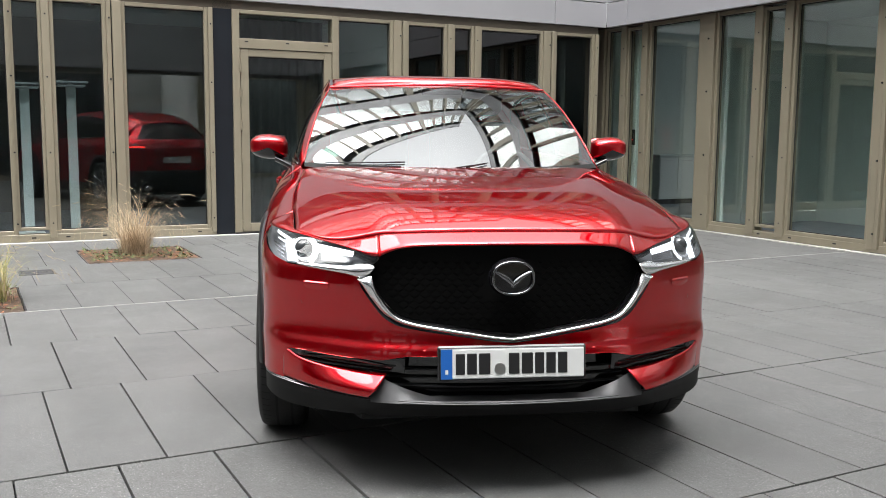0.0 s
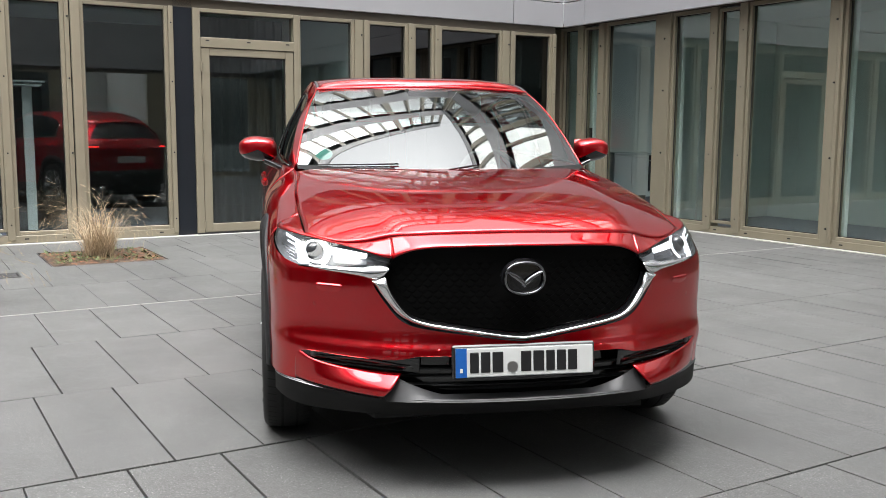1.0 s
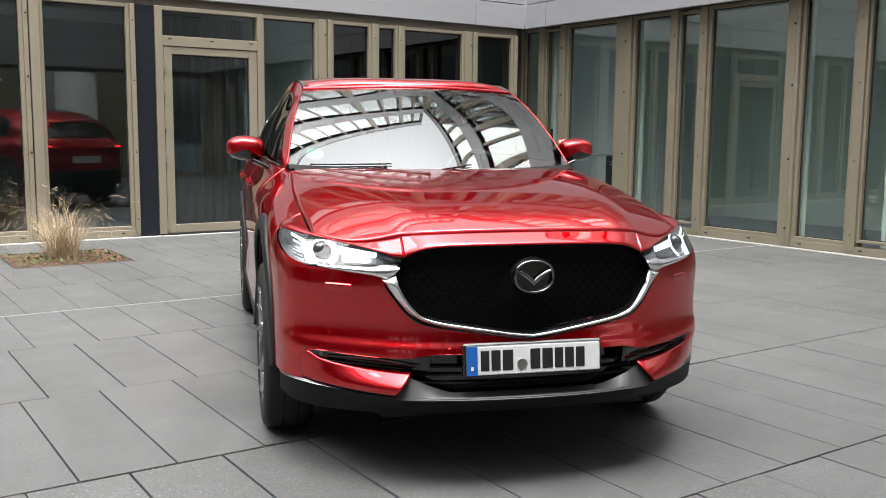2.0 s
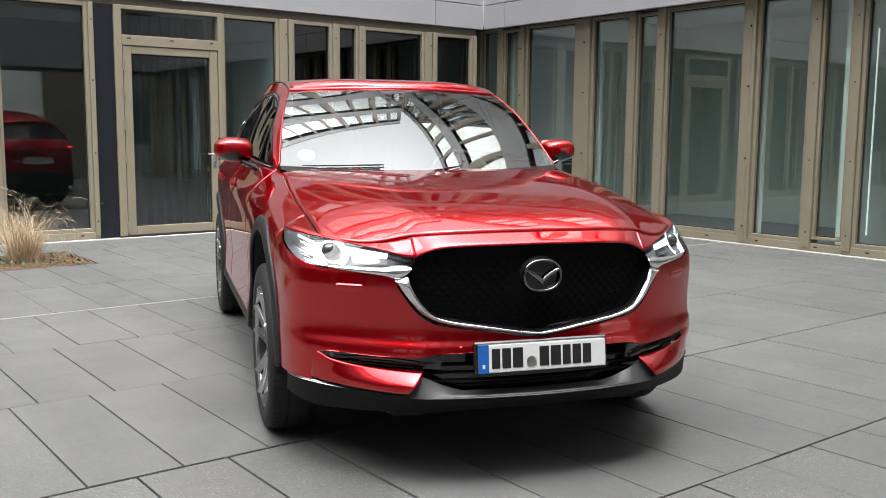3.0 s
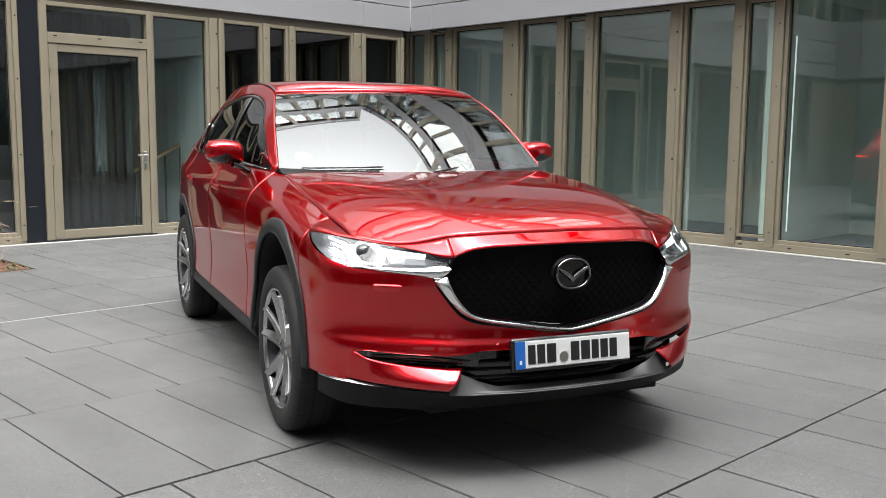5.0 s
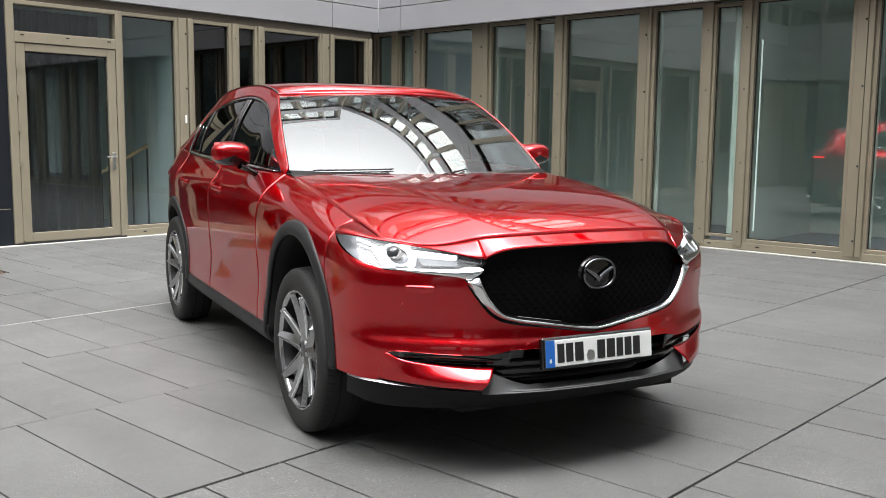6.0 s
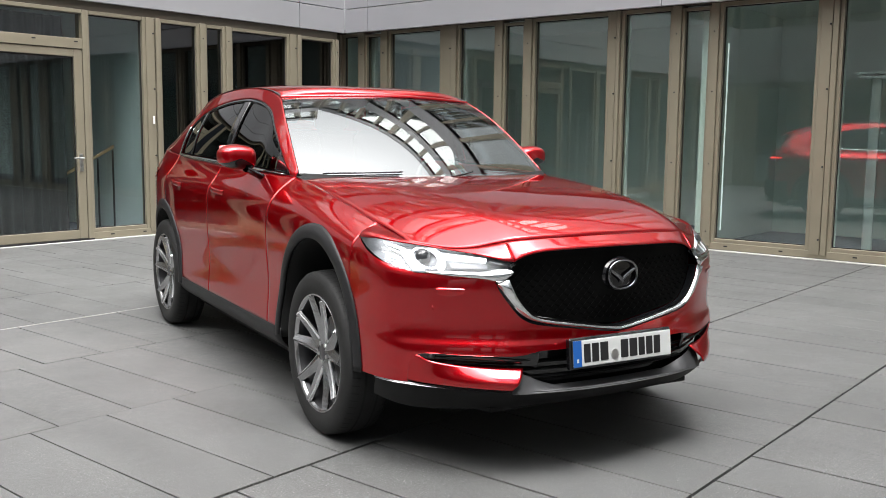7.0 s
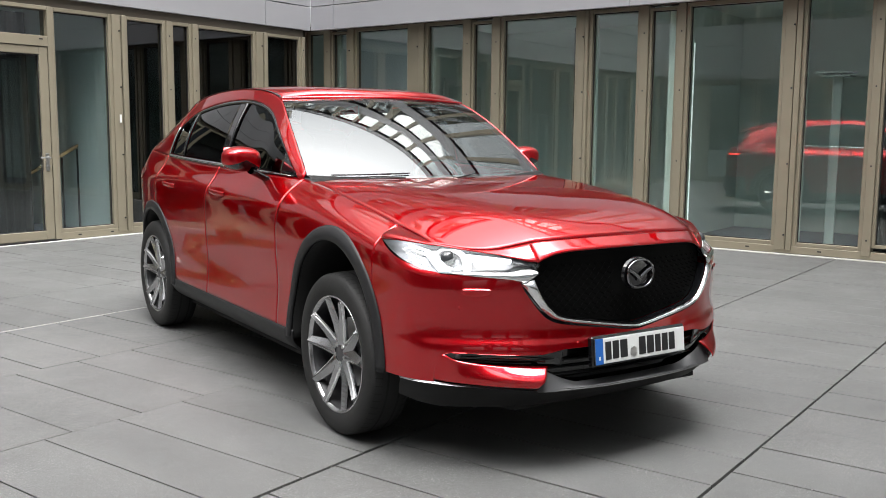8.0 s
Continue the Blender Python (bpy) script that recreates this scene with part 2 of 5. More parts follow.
def upper_wall(tag, x0, x1, place, joints, face=-0.02, storeys=1):
    """Grey panel band over the ground floor, a glazed storey, and a parapet band."""
    w = thing("wall_%s" % tag, "light grey metal panel facade with dark joints", kind="structure", at=place)
    back = 0.42
    zs = [ZF, 3.205, 3.76, 4.32]
    js = [x0] + [j for j in joints if x0 < j < x1] + [x1]
    for z0, z1 in zip(zs, zs[1:]):
        for a, b in zip(js, js[1:]):
            boxpart("panel", (a + 0.004, b - 0.004, face, face + 0.06, z0 + (0.005 if z0 > ZF else 0), z1 - 0.005), FASCIA, w, bev=0.004)
    boxpart("core", (x0, x1, face + 0.055, back, ZF + 0.10, 4.31), GROOVE, w, "black backing behind the panels")
    z0 = 4.32
    for k in range(storeys):
        z1 = z0 + 2.5
        n = max(1, round((x1 - x0) / 0.95))
        for i in range(n + 1):
            c = x0 + (x1 - x0) * i / n
            h = (0.12, 0.05, 0.08, 0.05)[i % 4]
            boxpart("upper_post", (max(x0, c - h), min(x1, c + h), face + 0.01, 0.3, z0, z1), BRONZE, w)
        boxpart("upper_pane", (x0, x1, face + 0.14, face + 0.15, z0, z1), PANE_UP, w, "reflecting upper windows")
        boxpart("upper_room", (x0, x1, 0.9, 0.95, z0, z1), ROOM_DIMMED, w)
        last = k == storeys - 1
        z2 = z1 + (0.75 if last else 1.15)
        for a, b in zip(js, js[1:]):
            m = (z1 + z2) / 2
            for q0, q1 in ((z1, m), (m, z2)):
                boxpart("panel", (a + 0.004, b - 0.004, face, face + 0.06, q0 + 0.005, q1 - 0.005), FASCIA, w, bev=0.004)
        boxpart("core", (x0, x1, face + 0.055, 0.42, z1, z2 - 0.01), JOINT_GREY, w)
        z0 = z2
    boxpart("coping", (x0, x1, face - 0.02, 0.47, z0 - 0.01, z0 + 0.03), FASCIA, w, bev=0.004)
    return w


PN = pose(0, NY, 0)
PE = pose(EX, 0, 0, 0, 0, -90)
PS = pose(0, SY, 0, 0, 0, 180)
PW = pose(WX, 0, 0, 0, 0, 90)

# north side: glass spans along x
n_spans = [(-4.66, -4.05, "mid"), (-3.85, -3.55, "narrow"), (-3.34, -2.35, "wide"), (-2.08, -1.46, "mid"), (-1.26, -0.95, "narrow"),
           (-0.72, 0.431, "wide"), (0.511, 0.771, "narrow"), (0.937, 1.459, "mid"), (1.717, 2.633, "wide"),
           (4.385, 5.11, "mid"), (5.39, 5.93, "dark"), (6.10, 6.355, "dark"), (6.525, 7.51, "dark"), (7.80, 8.43, "dark")]
n_spans = [(0.985 * a + 0.01, 0.985 * b + 0.01, k) for a, b, k in n_spans]


def pane_n(style):
    return PANE_DARK if style == "dark" else PANE_N


def with_sash(spans, s=0.045, n=0.035):
    return [(a - (n if k == "narrow" else s), b + (n if k == "narrow" else s), k) for a, b, k in spans]


ns = with_sash(n_spans)
facade_windows("north", ns, 0.095, ZH, PN, pane_n)
posts("north", [(-6.0, ns[0][0], "c")] + [(p[1], q[0], "l") for p, q in zip(ns[:8], ns[1:9])] + [(ns[8][1], 2.705, "c")]
      + [(p[1], q[0], "r") for p, q in zip(ns[9:], ns[10:])] + [(ns[-1][1], 8.42, "c")], ZH, PN)
rails("north", WX, 8.42, PN, [-0.3, 0.2, 0.64, 1.0, 1.4, 1.9, 2.5, 4.55, 5.0, 5.5, 6.7, 7.3], cut=[(2.705, 4.295)])

# the navy closing panel beside the door
solid("trim_panel_navy", box(bmesh.new(), 2.707, 2.94, NY + 0.03, NY + 0.16, 0.012, ZH + 0.1, 0.004), NAVY, "navy black metal closing panel beside the door", kind="structure")

# glazed door with transom
door = thing("door_1", "closed glazed door in a champagne metal frame with a window over it", kind="structure", at=pose(-0.045, NY, 0))
bm = bmesh.new()
box(bm, 2.985, 3.075, 0.0, 0.16, 0.012, ZH, 0.004)
box(bm, 4.275, 4.34, 0.0, 0.16, 0.012, ZH, 0.004)
box(bm, 3.075, 4.275, 0.002, 0.16, 2.285, 2.405, 0.004)
box(bm, 3.075, 4.275, 0.002, 0.16, 2.70, ZH, 0.004)
part("door_frame", bm, BRONZE, door)
p = boxpart("transom_pane", (3.075, 4.275, 0.075, 0.083, 2.405, 2.70), PANE_N, door)
p.visible_shadow = False
for s in (3.16, 3.68, 4.19):
    boxpart("drain_slot", (s - 0.022, s + 0.022, -0.003, 0.003, 2.36, 2.373), GROOVE, door, "black drain slot")
bm = bmesh.new()
box(bm, 3.082, 3.185, 0.012, 0.09, 0.03, 2.278, 0.004)
box(bm, 4.165, 4.268, 0.012, 0.09, 0.03, 2.278, 0.004)
box(bm, 3.185, 4.165, 0.014, 0.09, 0.03, 0.135, 0.004)
box(bm, 3.185, 4.165, 0.014, 0.09, 2.19, 2.278, 0.004)
leaf = part("door_leaf", bm, BRONZE, door)
p = boxpart("pane", (3.185, 4.165, 0.05, 0.06, 0.135, 2.19), PANE_N, leaf)
p.visible_shadow = False
bm = bmesh.new()
for u, v in ((3.185, 3.195), (4.155, 4.165)):
    box(bm, u, v, 0.04, 0.049, 0.135, 2.19)
for u, v in ((0.135, 0.145), (2.175, 2.19)):
    box(bm, 3.195, 4.155, 0.04, 0.049, u, v)
part("gasket", bm, BLACK, leaf, "black rubber glazing seal")
bm = bmesh.new()
box(bm, 4.19, 4.235, 0.004, 0.013, 0.84, 1.05, 0.003)
bmesh.ops.create_cone(bm, cap_ends=True, segments=12, radius1=0.011, radius2=0.011, depth=0.06, matrix=pose(4.213, -0.02, 1.0, 90))
bmesh.ops.create_cone(bm, cap_ends=True, segments=12, radius1=0.010, radius2=0.010, depth=0.13, matrix=pose(4.155, -0.05, 1.0, 0, 90))
bmesh.ops.create_cone(bm, cap_ends=True, segments=12, radius1=0.013, radius2=0.013, depth=0.03, matrix=pose(4.213, -0.008, 0.9, 90))
part("door_handle", bm, STEEL, leaf, "brushed steel lever handle and lock")
for z in (0.12, 0.95, 1.35, 1.75, 2.05):
    g = bmesh.new()
    bmesh.ops.create_cone(g, cap_ends=True, segments=10, radius1=0.013, radius2=0.013, depth=0.11, matrix=pose(3.078, -0.008, z))
    part("hinge", g, BRONZE, door)
boxpart("threshold", (2.985, 4.34, -0.01, 0.1, 0.009, 0.028), BLACK, door, "black rubber threshold")
solid("key_switch", box(bmesh.new(), 5.14, 5.167, NY - 0.03, NY - 0.018, 1.42, 1.52, 0.003), WHITE, "small white key switch on the facade post", "switch")
upper_wall("north", WX - 0.4, 8.535, PN, [-11.7, -6.8, -1.95, 2.87, 7.62], storeys=4)
solid("trim_corner", box(bmesh.new(), 8.36, 8.42, NY + 0.165, 12.2, 0.012, ZH + 0.1, 0.004), BRONZE, "champagne metal return at the corner of the facades", kind="structure")

# east side: spans along -y (own x = -world y)
e_world = [(11.55, 11.24, "mid"), (11.04, 10.76, "narrow"), (10.54, 9.57, "wide"), (9.20, 8.59, "mid"), (8.40, 8.11, "narrow"), (7.91, 6.82, "wide"),
           (6.58, 5.97, "mid"), (5.78, 5.48, "narrow"), (5.30, 4.24, "wide"), (3.96, 3.31, "mid"), (3.14, 2.83, "narrow"), (2.60, 1.58, "wide"),
           (1.27, 0.65, "mid"), (0.45, 0.14, "narrow"), (-0.1, -1.1, "wide"), (-1.4, -2.02, "mid")]
es = with_sash([(-a, -b, k) for a, b, k in e_world])
facade_windows("east", es, 0.095, ZE, PE, lambda k: PANE)
posts("east", [(-12.2, es[0][0], "c")] + [(p[1], q[0], "r" if p[2] == "wide" else "c") for p, q in zip(es, es[1:])] + [(es[-1][1], -SY, "c")], ZE, PE)
rails("east", -12.2, -SY, PE, [-9.3, -8.35, -7.85, -7.2, -6.5, -5.75, -5.15, -4.5, -3.7, -2.4, -1.7], head=ZE)
upper_wall("east", -NY + 0.02, -SY, PE, [-10.75, -5.95, -1.2], face=-0.27, storeys=3)

# south and west sides behind the walk


def plain_side(tag, x0, x1, place, gaps):
    spans, x, k = [], x0 + 0.3, 0
    while x < x1 - 1.2:
        w = (1.7, 1.25)[k % 2]
        if all(x + w < g0 - 0.1 or x > g1 + 0.1 for g0, g1 in gaps):
            spans.append((x, x + w, "wide"))
        x += w + 0.17
        k += 1
    facade_windows(tag, spans, 0.095, ZH, place, lambda k: PANE_N)
    edges = [x0]
    for a, b, _ in spans:
        edges += [a, b]
    edges.append(x1)
    ps = []
    for a, b in zip(edges[::2], edges[1::2]):
        cut = [g for g in gaps if g[0] >= a - 0.4 and g[1] <= b + 0.4]
        if cut:
            g0, g1 = cut[0]
            ps += [(a, max(g0, a + 0.05), "c"), (min(g1, b - 0.05), b, "c")]
        else:
            ps.append((a, b, "c"))
    posts(tag, ps, ZH, place, screws=False)
    rails(tag, x0, x1, place, [], cut=gaps)
    upper_wall(tag, x0, x1, place, [x0 + 4.9, x0 + 9.8], storeys=3 if tag == "south" else 1)


PASS = (-5.7, -3.9)
plain_side("south", -EX, -WX, PS, [PASS])
plain_side("west", SY, NY, PW, [])

# ---- rooms behind the glazing ----
def room(tag, x0, x1, y0, y1, wallmat, floor_mat=CARPET):
    f = boxpart("floor_%s" % tag, (x0, x1, y0, y1, -0.02, 0.03), floor_mat)
    tagged(f, "blue-grey carpet floor inside the building", kind="structure")
    c = boxpart("ceiling_%s" % tag, (x0, x1, y0, y1, 2.95, 2.99), ROOM_GREY)
    tagged(c, "plain grey ceiling inside the building", kind="structure")
    return f


room("north", WX, 15, NY + 0.17, 17, ROOM_GREY)
room("east", EX + 0.17, 15, SY - 4, NY + 0.165, ROOM_GREY)
room("south", WX, 3.75, -8, SY - 0.17, ROOM_GREY)
room("west", -12, WX - 0.17, SY, NY, ROOM_GREY)
for nm, d, m in (("north_back", (WX, 15, 15.4, 15.6, 0.03, 2.95), ROOM_DIMMED), ("east_back", (11.3, 11.5, SY - 4, 10.9, 0.03, 2.95), PALEGREEN),
                 ("south_back", (WX, 3.75, -7.2, -7, 0.03, 2.95), ROOM_DIMMED), ("west_back", (-10.2, -10, SY, NY, 0.03, 2.95), ROOM_DIMMED),
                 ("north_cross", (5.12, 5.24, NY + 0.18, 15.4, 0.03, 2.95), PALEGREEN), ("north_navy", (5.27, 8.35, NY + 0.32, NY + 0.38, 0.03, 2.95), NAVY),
                 ("north_left", (-0.9, -0.78, NY + 0.18, 15.4, 0.03, 2.95), PALEGREEN),
                 ("kitchen_pier", (9.31, 9.85, 12.0, 12.1, 0.03, 2.95), PALEGREEN),
                 ("kitchen_back", (9.2, 15, 13.7, 13.8, 0.03, 2.95), ROOM_GREY), ("east_cross", (EX + 0.2, 11.3, 9.60, 9.72, 0.03, 2.95), PALEGREEN), ("east_cross_low", (EX + 0.2, 11.3, 2.66, 2.78, 0.03, 2.95), PALEGREEN),
                 ("east_cross_mid", (EX + 0.18, 11.3, 5.52, 5.62, 0.03, 2.95), PALEGREEN),
                 ("south_east", (3.70, 3.85, -8, SY - 0.17, 0.03, 2.86), CONCRETE), ("passage_end", (3.2, 7.2, -8.2, -8.0, -0.02, 3.4), CONCRETE), ("passage_side", (5.75, 5.9, -8, SY - 0.17, -0.02, 3.0), CONCRETE)):
    tagged(boxpart("wall_%s" % nm, d, m), "plain inner wall behind the glazing", kind="structure")
tagged(boxpart("floor_passage", (3.85, 5.75, -8, SY + 0.0, -0.03, -0.004), CONCRETE), "pale concrete passage floor", kind="structure")

# ---- the car: own frame x across, y back from the nose, z up ----
RED = bpy.data.materials.new("deep_red_metallic_paint")
RED.use_nodes = True
n, l = RED.node_tree.nodes, RED.node_tree.links
b = n["Principled BSDF"]
lw = n.new("ShaderNodeLayerWeight")
lw.inputs[0].default_value = 0.35
fl = n.new("ShaderNodeTexNoise")
fl.inputs["Scale"].default_value = 900
tc = n.new("ShaderNodeTexCoord")
l.new(tc.outputs["Object"], fl.inputs["Vector"])
rr = n.new("ShaderNodeMapRange")
rr.inputs["To Min"].default_value, rr.inputs["To Max"].default_value = 0.25, 0.34
l.new(fl.outputs[0], rr.inputs["Value"])
l.new(rr.outputs[0], b.inputs["Roughness"])
b.inputs["Base Color"].default_value = (0.53, 0.001, 0.007, 1)
b.inputs["Metallic"].default_value = 0.93
b.inputs["Specular IOR Level"].default_value = 0.0
b.inputs["Specular Tint"].default_value = (0.6, 0.01, 0.02, 1)
b.inputs["Coat Weight"].default_value = 1.0
b.inputs["Coat Roughness"].default_value = 0.012
b.inputs["Coat IOR"].default_value = 1.62
n.remove(lw)
PLASTIC = mat("black_grained_plastic", (0.012, 0.012, 0.013), 0.5, var=0.15, scale=40, bump=0.1, bump_scale=500, spec=0.3)
LIP = mat("dark_grey_satin_plastic", (0.042, 0.042, 0.044), 0.46, 0.1, var=0.1, scale=30)
SATIN = mat("satin_metal_edge", (0.27, 0.27, 0.28), 0.34, 0.85, var=0.05, scale=20)
LAMPGREY = mat("silver_lamp_bowl", (0.13, 0.133, 0.138), 0.30, 0.8, var=0.1, scale=20)
LENS = mat("grey_lens_glass", (0.035, 0.037, 0.04), 0.10, coat=0.5)
GLOSSBLACK = mat("gloss_black", (0.006, 0.006, 0.007), 0.12, coat=0.6)
VOID = mat("dark_cavity", (0.004, 0.004, 0.004), 0.9)
CHROME = mat("satin_chrome", (0.82, 0.82, 0.83), 0.13, 1.0, var=0.03, scale=10)
RIMGREY = mat("grey_alloy", (0.44, 0.44, 0.45), 0.24, 0.95, var=0.06, scale=20)
RIM = mat("machined_alloy", (0.75, 0.75, 0.76), 0.3, 0.7, var=0.05, scale=30)
BADGE = mat("dark_chrome", (0.22, 0.22, 0.23), 0.12, 1.0, var=0.03, scale=10)
MESH = mat("matt_black_mesh", (0.004, 0.004, 0.004), 0.6, spec=0.06)
BARREL = mat("dark_barrel_paint", (0.03, 0.03, 0.032), 0.4, 0.4, var=0.08, scale=20)
GUNMETAL = mat("gunmetal_paint", (0.11, 0.11, 0.118), 0.32, 0.8, var=0.06, scale=20)
TYRE = mat("tyre_rubber", (0.017, 0.017, 0.017), 0.62, var=0.2, scale=30, bump=0.2, bump_scale=120, spec=0.25)
CHIN = mat("black_chin_plastic", (0.007, 0.007, 0.007), 0.6, var=0.15, scale=30, spec=0.2)
SEAT = mat("black_leather", (0.045, 0.046, 0.047), 0.45, var=0.1, scale=20)
CARGLASS = glass("car_window_glass", (0.42, 0.46, 0.45), 0.28, 1.55)
SCREEN = glass("windscreen_glass", (0.75, 0.82, 0.80), 0.85, 2.5)
LAMPGLASS = glass("headlamp_cover", (0.95, 0.97, 1.0), 0.95, 1.5)
LED = emit("lit_led", (0.93, 0.97, 1.0), 1.0)
LED_SOFT = emit("lit_led_guide", (0.93, 0.97, 1.0), 0.25)
REDLAMP = emit("lit_red_tail_lamp", (1.0, 0.02, 0.015), 6.0)
REDGLASS = mat("red_tail_lens", (0.35, 0.005, 0.008), 0.1, coat=1.0)
PLATEW = mat("white_plate_sheet", (0.66, 0.67, 0.66), 0.4, var=0.03, scale=20)
PLATEB = mat("blue_plate_band", (0.012, 0.11, 0.42), 0.4)
PLATEK = mat("black_plate_bar", (0.012, 0.012, 0.013), 0.45)
STICKER = mat("pale_green_sticker", (0.05, 0.22, 0.18), 0.6)


def curve(*pts, soft=0.30):
    """Smooth curve through (x, y) pairs: a monotone spline, its kinks in curvature eased by a share of the knot spacing."""
    xs = np.array([p[0] for p in pts], float)
    ys = np.array([p[1] for p in pts], float)
    dx, dy = np.diff(xs), np.diff(ys)
    s = dy / dx
    m = np.empty(len(xs))
    m[0], m[-1] = s[0], s[-1]
    for i in range(1, len(xs) - 1):
        m[i] = 0.0 if s[i - 1] * s[i] <= 0 else 2 * s[i - 1] * s[i] / (s[i - 1] + s[i])

    def raw(x):
        i = np.clip(np.searchsorted(xs, x) - 1, 0, len(dx) - 1)
        t = (x - xs[i]) / dx[i]
        tc_ = np.clip(t, 0, 1)
        a, c = tc_ * tc_ * (3 - 2 * tc_), tc_ * (1 - tc_)
        v = ys[i] * (1 - a) + ys[i + 1] * a + dx[i] * c * ((1 - tc_) * m[i] - tc_ * m[i + 1])
        return v + np.where(t < 0, (x - xs[0]) * m[0], 0) + np.where(t > 1, (x - xs[-1]) * m[-1], 0)

    gx = np.linspace(xs[0], xs[-1], 361)
    mid, span_ = (xs[1:] + xs[:-1]) / 2, dx
    w = soft * (np.interp(gx, mid, span_) if len(dx) > 1 else np.full(361, span_[0]))
    w = np.minimum(w, np.minimum(gx - xs[0], xs[-1] - gx) + 0.15 * w)
    ks = np.linspace(-2.2, 2.2, 23)
    kw = np.exp(-0.5 * ks ** 2)
    kw /= kw.sum()
    gy = sum(k * raw(gx + u * w) for u, k in zip(ks, kw))
    x0, x1 = float(xs[0]), float(xs[-1])
    step = (x1 - x0) / 360
    gl = gy.tolist()

    def f(x):
        x = min(max(x, x0), x1)
        q = (x - x0) / step
        i = min(int(q), 359)
        t = q - i
        p0, p1, p2, p3 = gl[max(i - 1, 0)], gl[i], gl[i + 1], gl[min(i + 2, 360)]
        return p1 + 0.5 * t * (p2 - p0 + t * (2 * p0 - 5 * p1 + 4 * p2 - p3 + t * (3 * (p1 - p2) + p3 - p0)))
    return f


def lerp(a, b, t):
    return a + (b - a) * t


NOSE = ((0, 0), (0.2, 0.006), (0.4, 0.040), (0.47, 0.062), (0.55, 0.104), (0.62, 0.148), (0.69, 0.197), (0.745, 0.241), (0.79, 0.283), (0.83, 0.332),
        (0.860, 0.395), (0.880, 0.49), (0.891, 0.62), (0.900, 0.80), (0.907, 1.0), (0.913, 1.4), (0.915, 2.2))
nose = curve(*NOSE)
flank_raw = curve(*[(y, x) for x, y in NOSE], (3.3, 0.914), (3.75, 0.905), (4.0, 0.885), (4.2, 0.845), (4.4, 0.76))


def flank(y):
    w = min(0.22, max(0.0, (y - 0.6) * 0.5))
    return sum(flank_raw(y + w * (k - 4) / 4) for k in range(9)) / 9 if w > 0 else flank_raw(y)


lean_low = curve((0.16, 0.075), (0.24, 0.05), (0.34, 0.014), (0.43, 0.002), (0.49, -0.016), (0.525, -0.010), (0.55, 0.004), (0.60, 0.010), (0.69, 0.004), (0.76, 0.0), (0.80, 0.0), soft=0.2)
lean_high = curve((0.74, 0.0), (0.80, 0.012), (0.842, 0.066), (0.882, 0.105), (0.905, 0.137), (0.95, 0.20), (1.0, 0.26))
belt_z = curve((1.5, 1.098), (1.65, 1.112), (1.8, 1.118), (2.2, 1.126), (2.8, 1.138), (3.4, 1.155), (3.8, 1.175), (4.3, 1.20))
hood_side = curve((0.39, 0.752), (0.7, 0.770), (1.0, 0.770), (1.25, 0.756), (1.42, 0.744), (1.56, 0.752), (1.75, 0.782), (1.95, 0.804), (2.15, 0.812), (2.8, 0.82), (3.4, 0.812), (3.9, 0.785), (4.25, 0.735), soft=0.5)
anchor_z = curve((0.4, 0.78), (0.62, 0.79), (1.0, 0.82), (1.5, 0.84), (2.0, 0.89), (2.6, 0.93), (3.6, 0.95), (4.25, 0.93), soft=0.6)
edge_turn = curve((0.4, 27), (0.7, 27), (1.0, 23), (1.3, 22), (1.55, 32), (1.8, 52), (2.1, 67), (2.6, 72), (3.6, 70), (4.25, 62), soft=0.6)


def lean(x, z):
    """How far the face draws back at a height: little in the middle over the grille, most at the lamps."""
    m = abs(x)
    g = min(max((m - 0.36) / 0.40, 0), 1)
    return lean_low(z) * min(1.0, 0.45 + m) + lean_high(max(z, 0.74)) * (0.18 + 0.82 * g * g * (3 - 2 * g))


def front_y(x, z):
    return nose(abs(x)) + lean(x, z)


def hood_z(y):
    """Height of the hood's edge, and behind it of the belt line."""
    if y >= 1.5:
        return belt_z(y)
    u = (y - 0.392) / 1.108
    return 0.9095 + 0.1885 * u + 0.066 * u * (1 - u)


def tuck(z):
    """How far the flank draws in: a hollow over the sill, turning under at the foot."""
    return -0.012 * math.exp(-((z - 0.58) / 0.13) ** 2) - 0.04 * max(0.0, (0.33 - z) / 0.13) ** 2


def low_x(y, z):
    k = min(max((y - 0.64) / 0.6, 0), 1)
    k = k * k * (3 - 2 * k)
    return flank(y - lean_low(z) * (1 - k)) + k * tuck(z)


@functools.lru_cache(maxsize=None)
def section(y):
    """Rounded shoulder at one station: from the hood's edge or belt over to the upright flank."""
    x0, z0, zf, a = hood_side(y) + 0.0015, hood_z(y), anchor_z(y), radians(edge_turn(y))
    xf = low_x(y, zf)
    d = math.hypot(xf - x0, z0 - zf) * 0.46
    return (x0, z0), (x0 + d * math.cos(a), z0 - d * math.sin(a)), (xf, zf + d), (xf, zf)


def shoulder_at(y, u):
    p = section(round(y, 5))
    v = 1 - u
    w = (v ** 3, 3 * v * v * u, 3 * v * u * u, u ** 3)
    return sum(k * q[0] for k, q in zip(w, p)), sum(k * q[1] for k, q in zip(w, p))


def shoulder_u(y, z):
    lo, hi = 0.0, 1.0
    for _ in range(22):
        m = (lo + hi) / 2
        if shoulder_at(y, m)[1] > z:
            lo = m
        else:
            hi = m
    return (lo + hi) / 2


def side_x(y, z):
    if z <= anchor_z(y):
        return low_x(y, z)
    return shoulder_at(y, shoulder_u(y, z))[0]


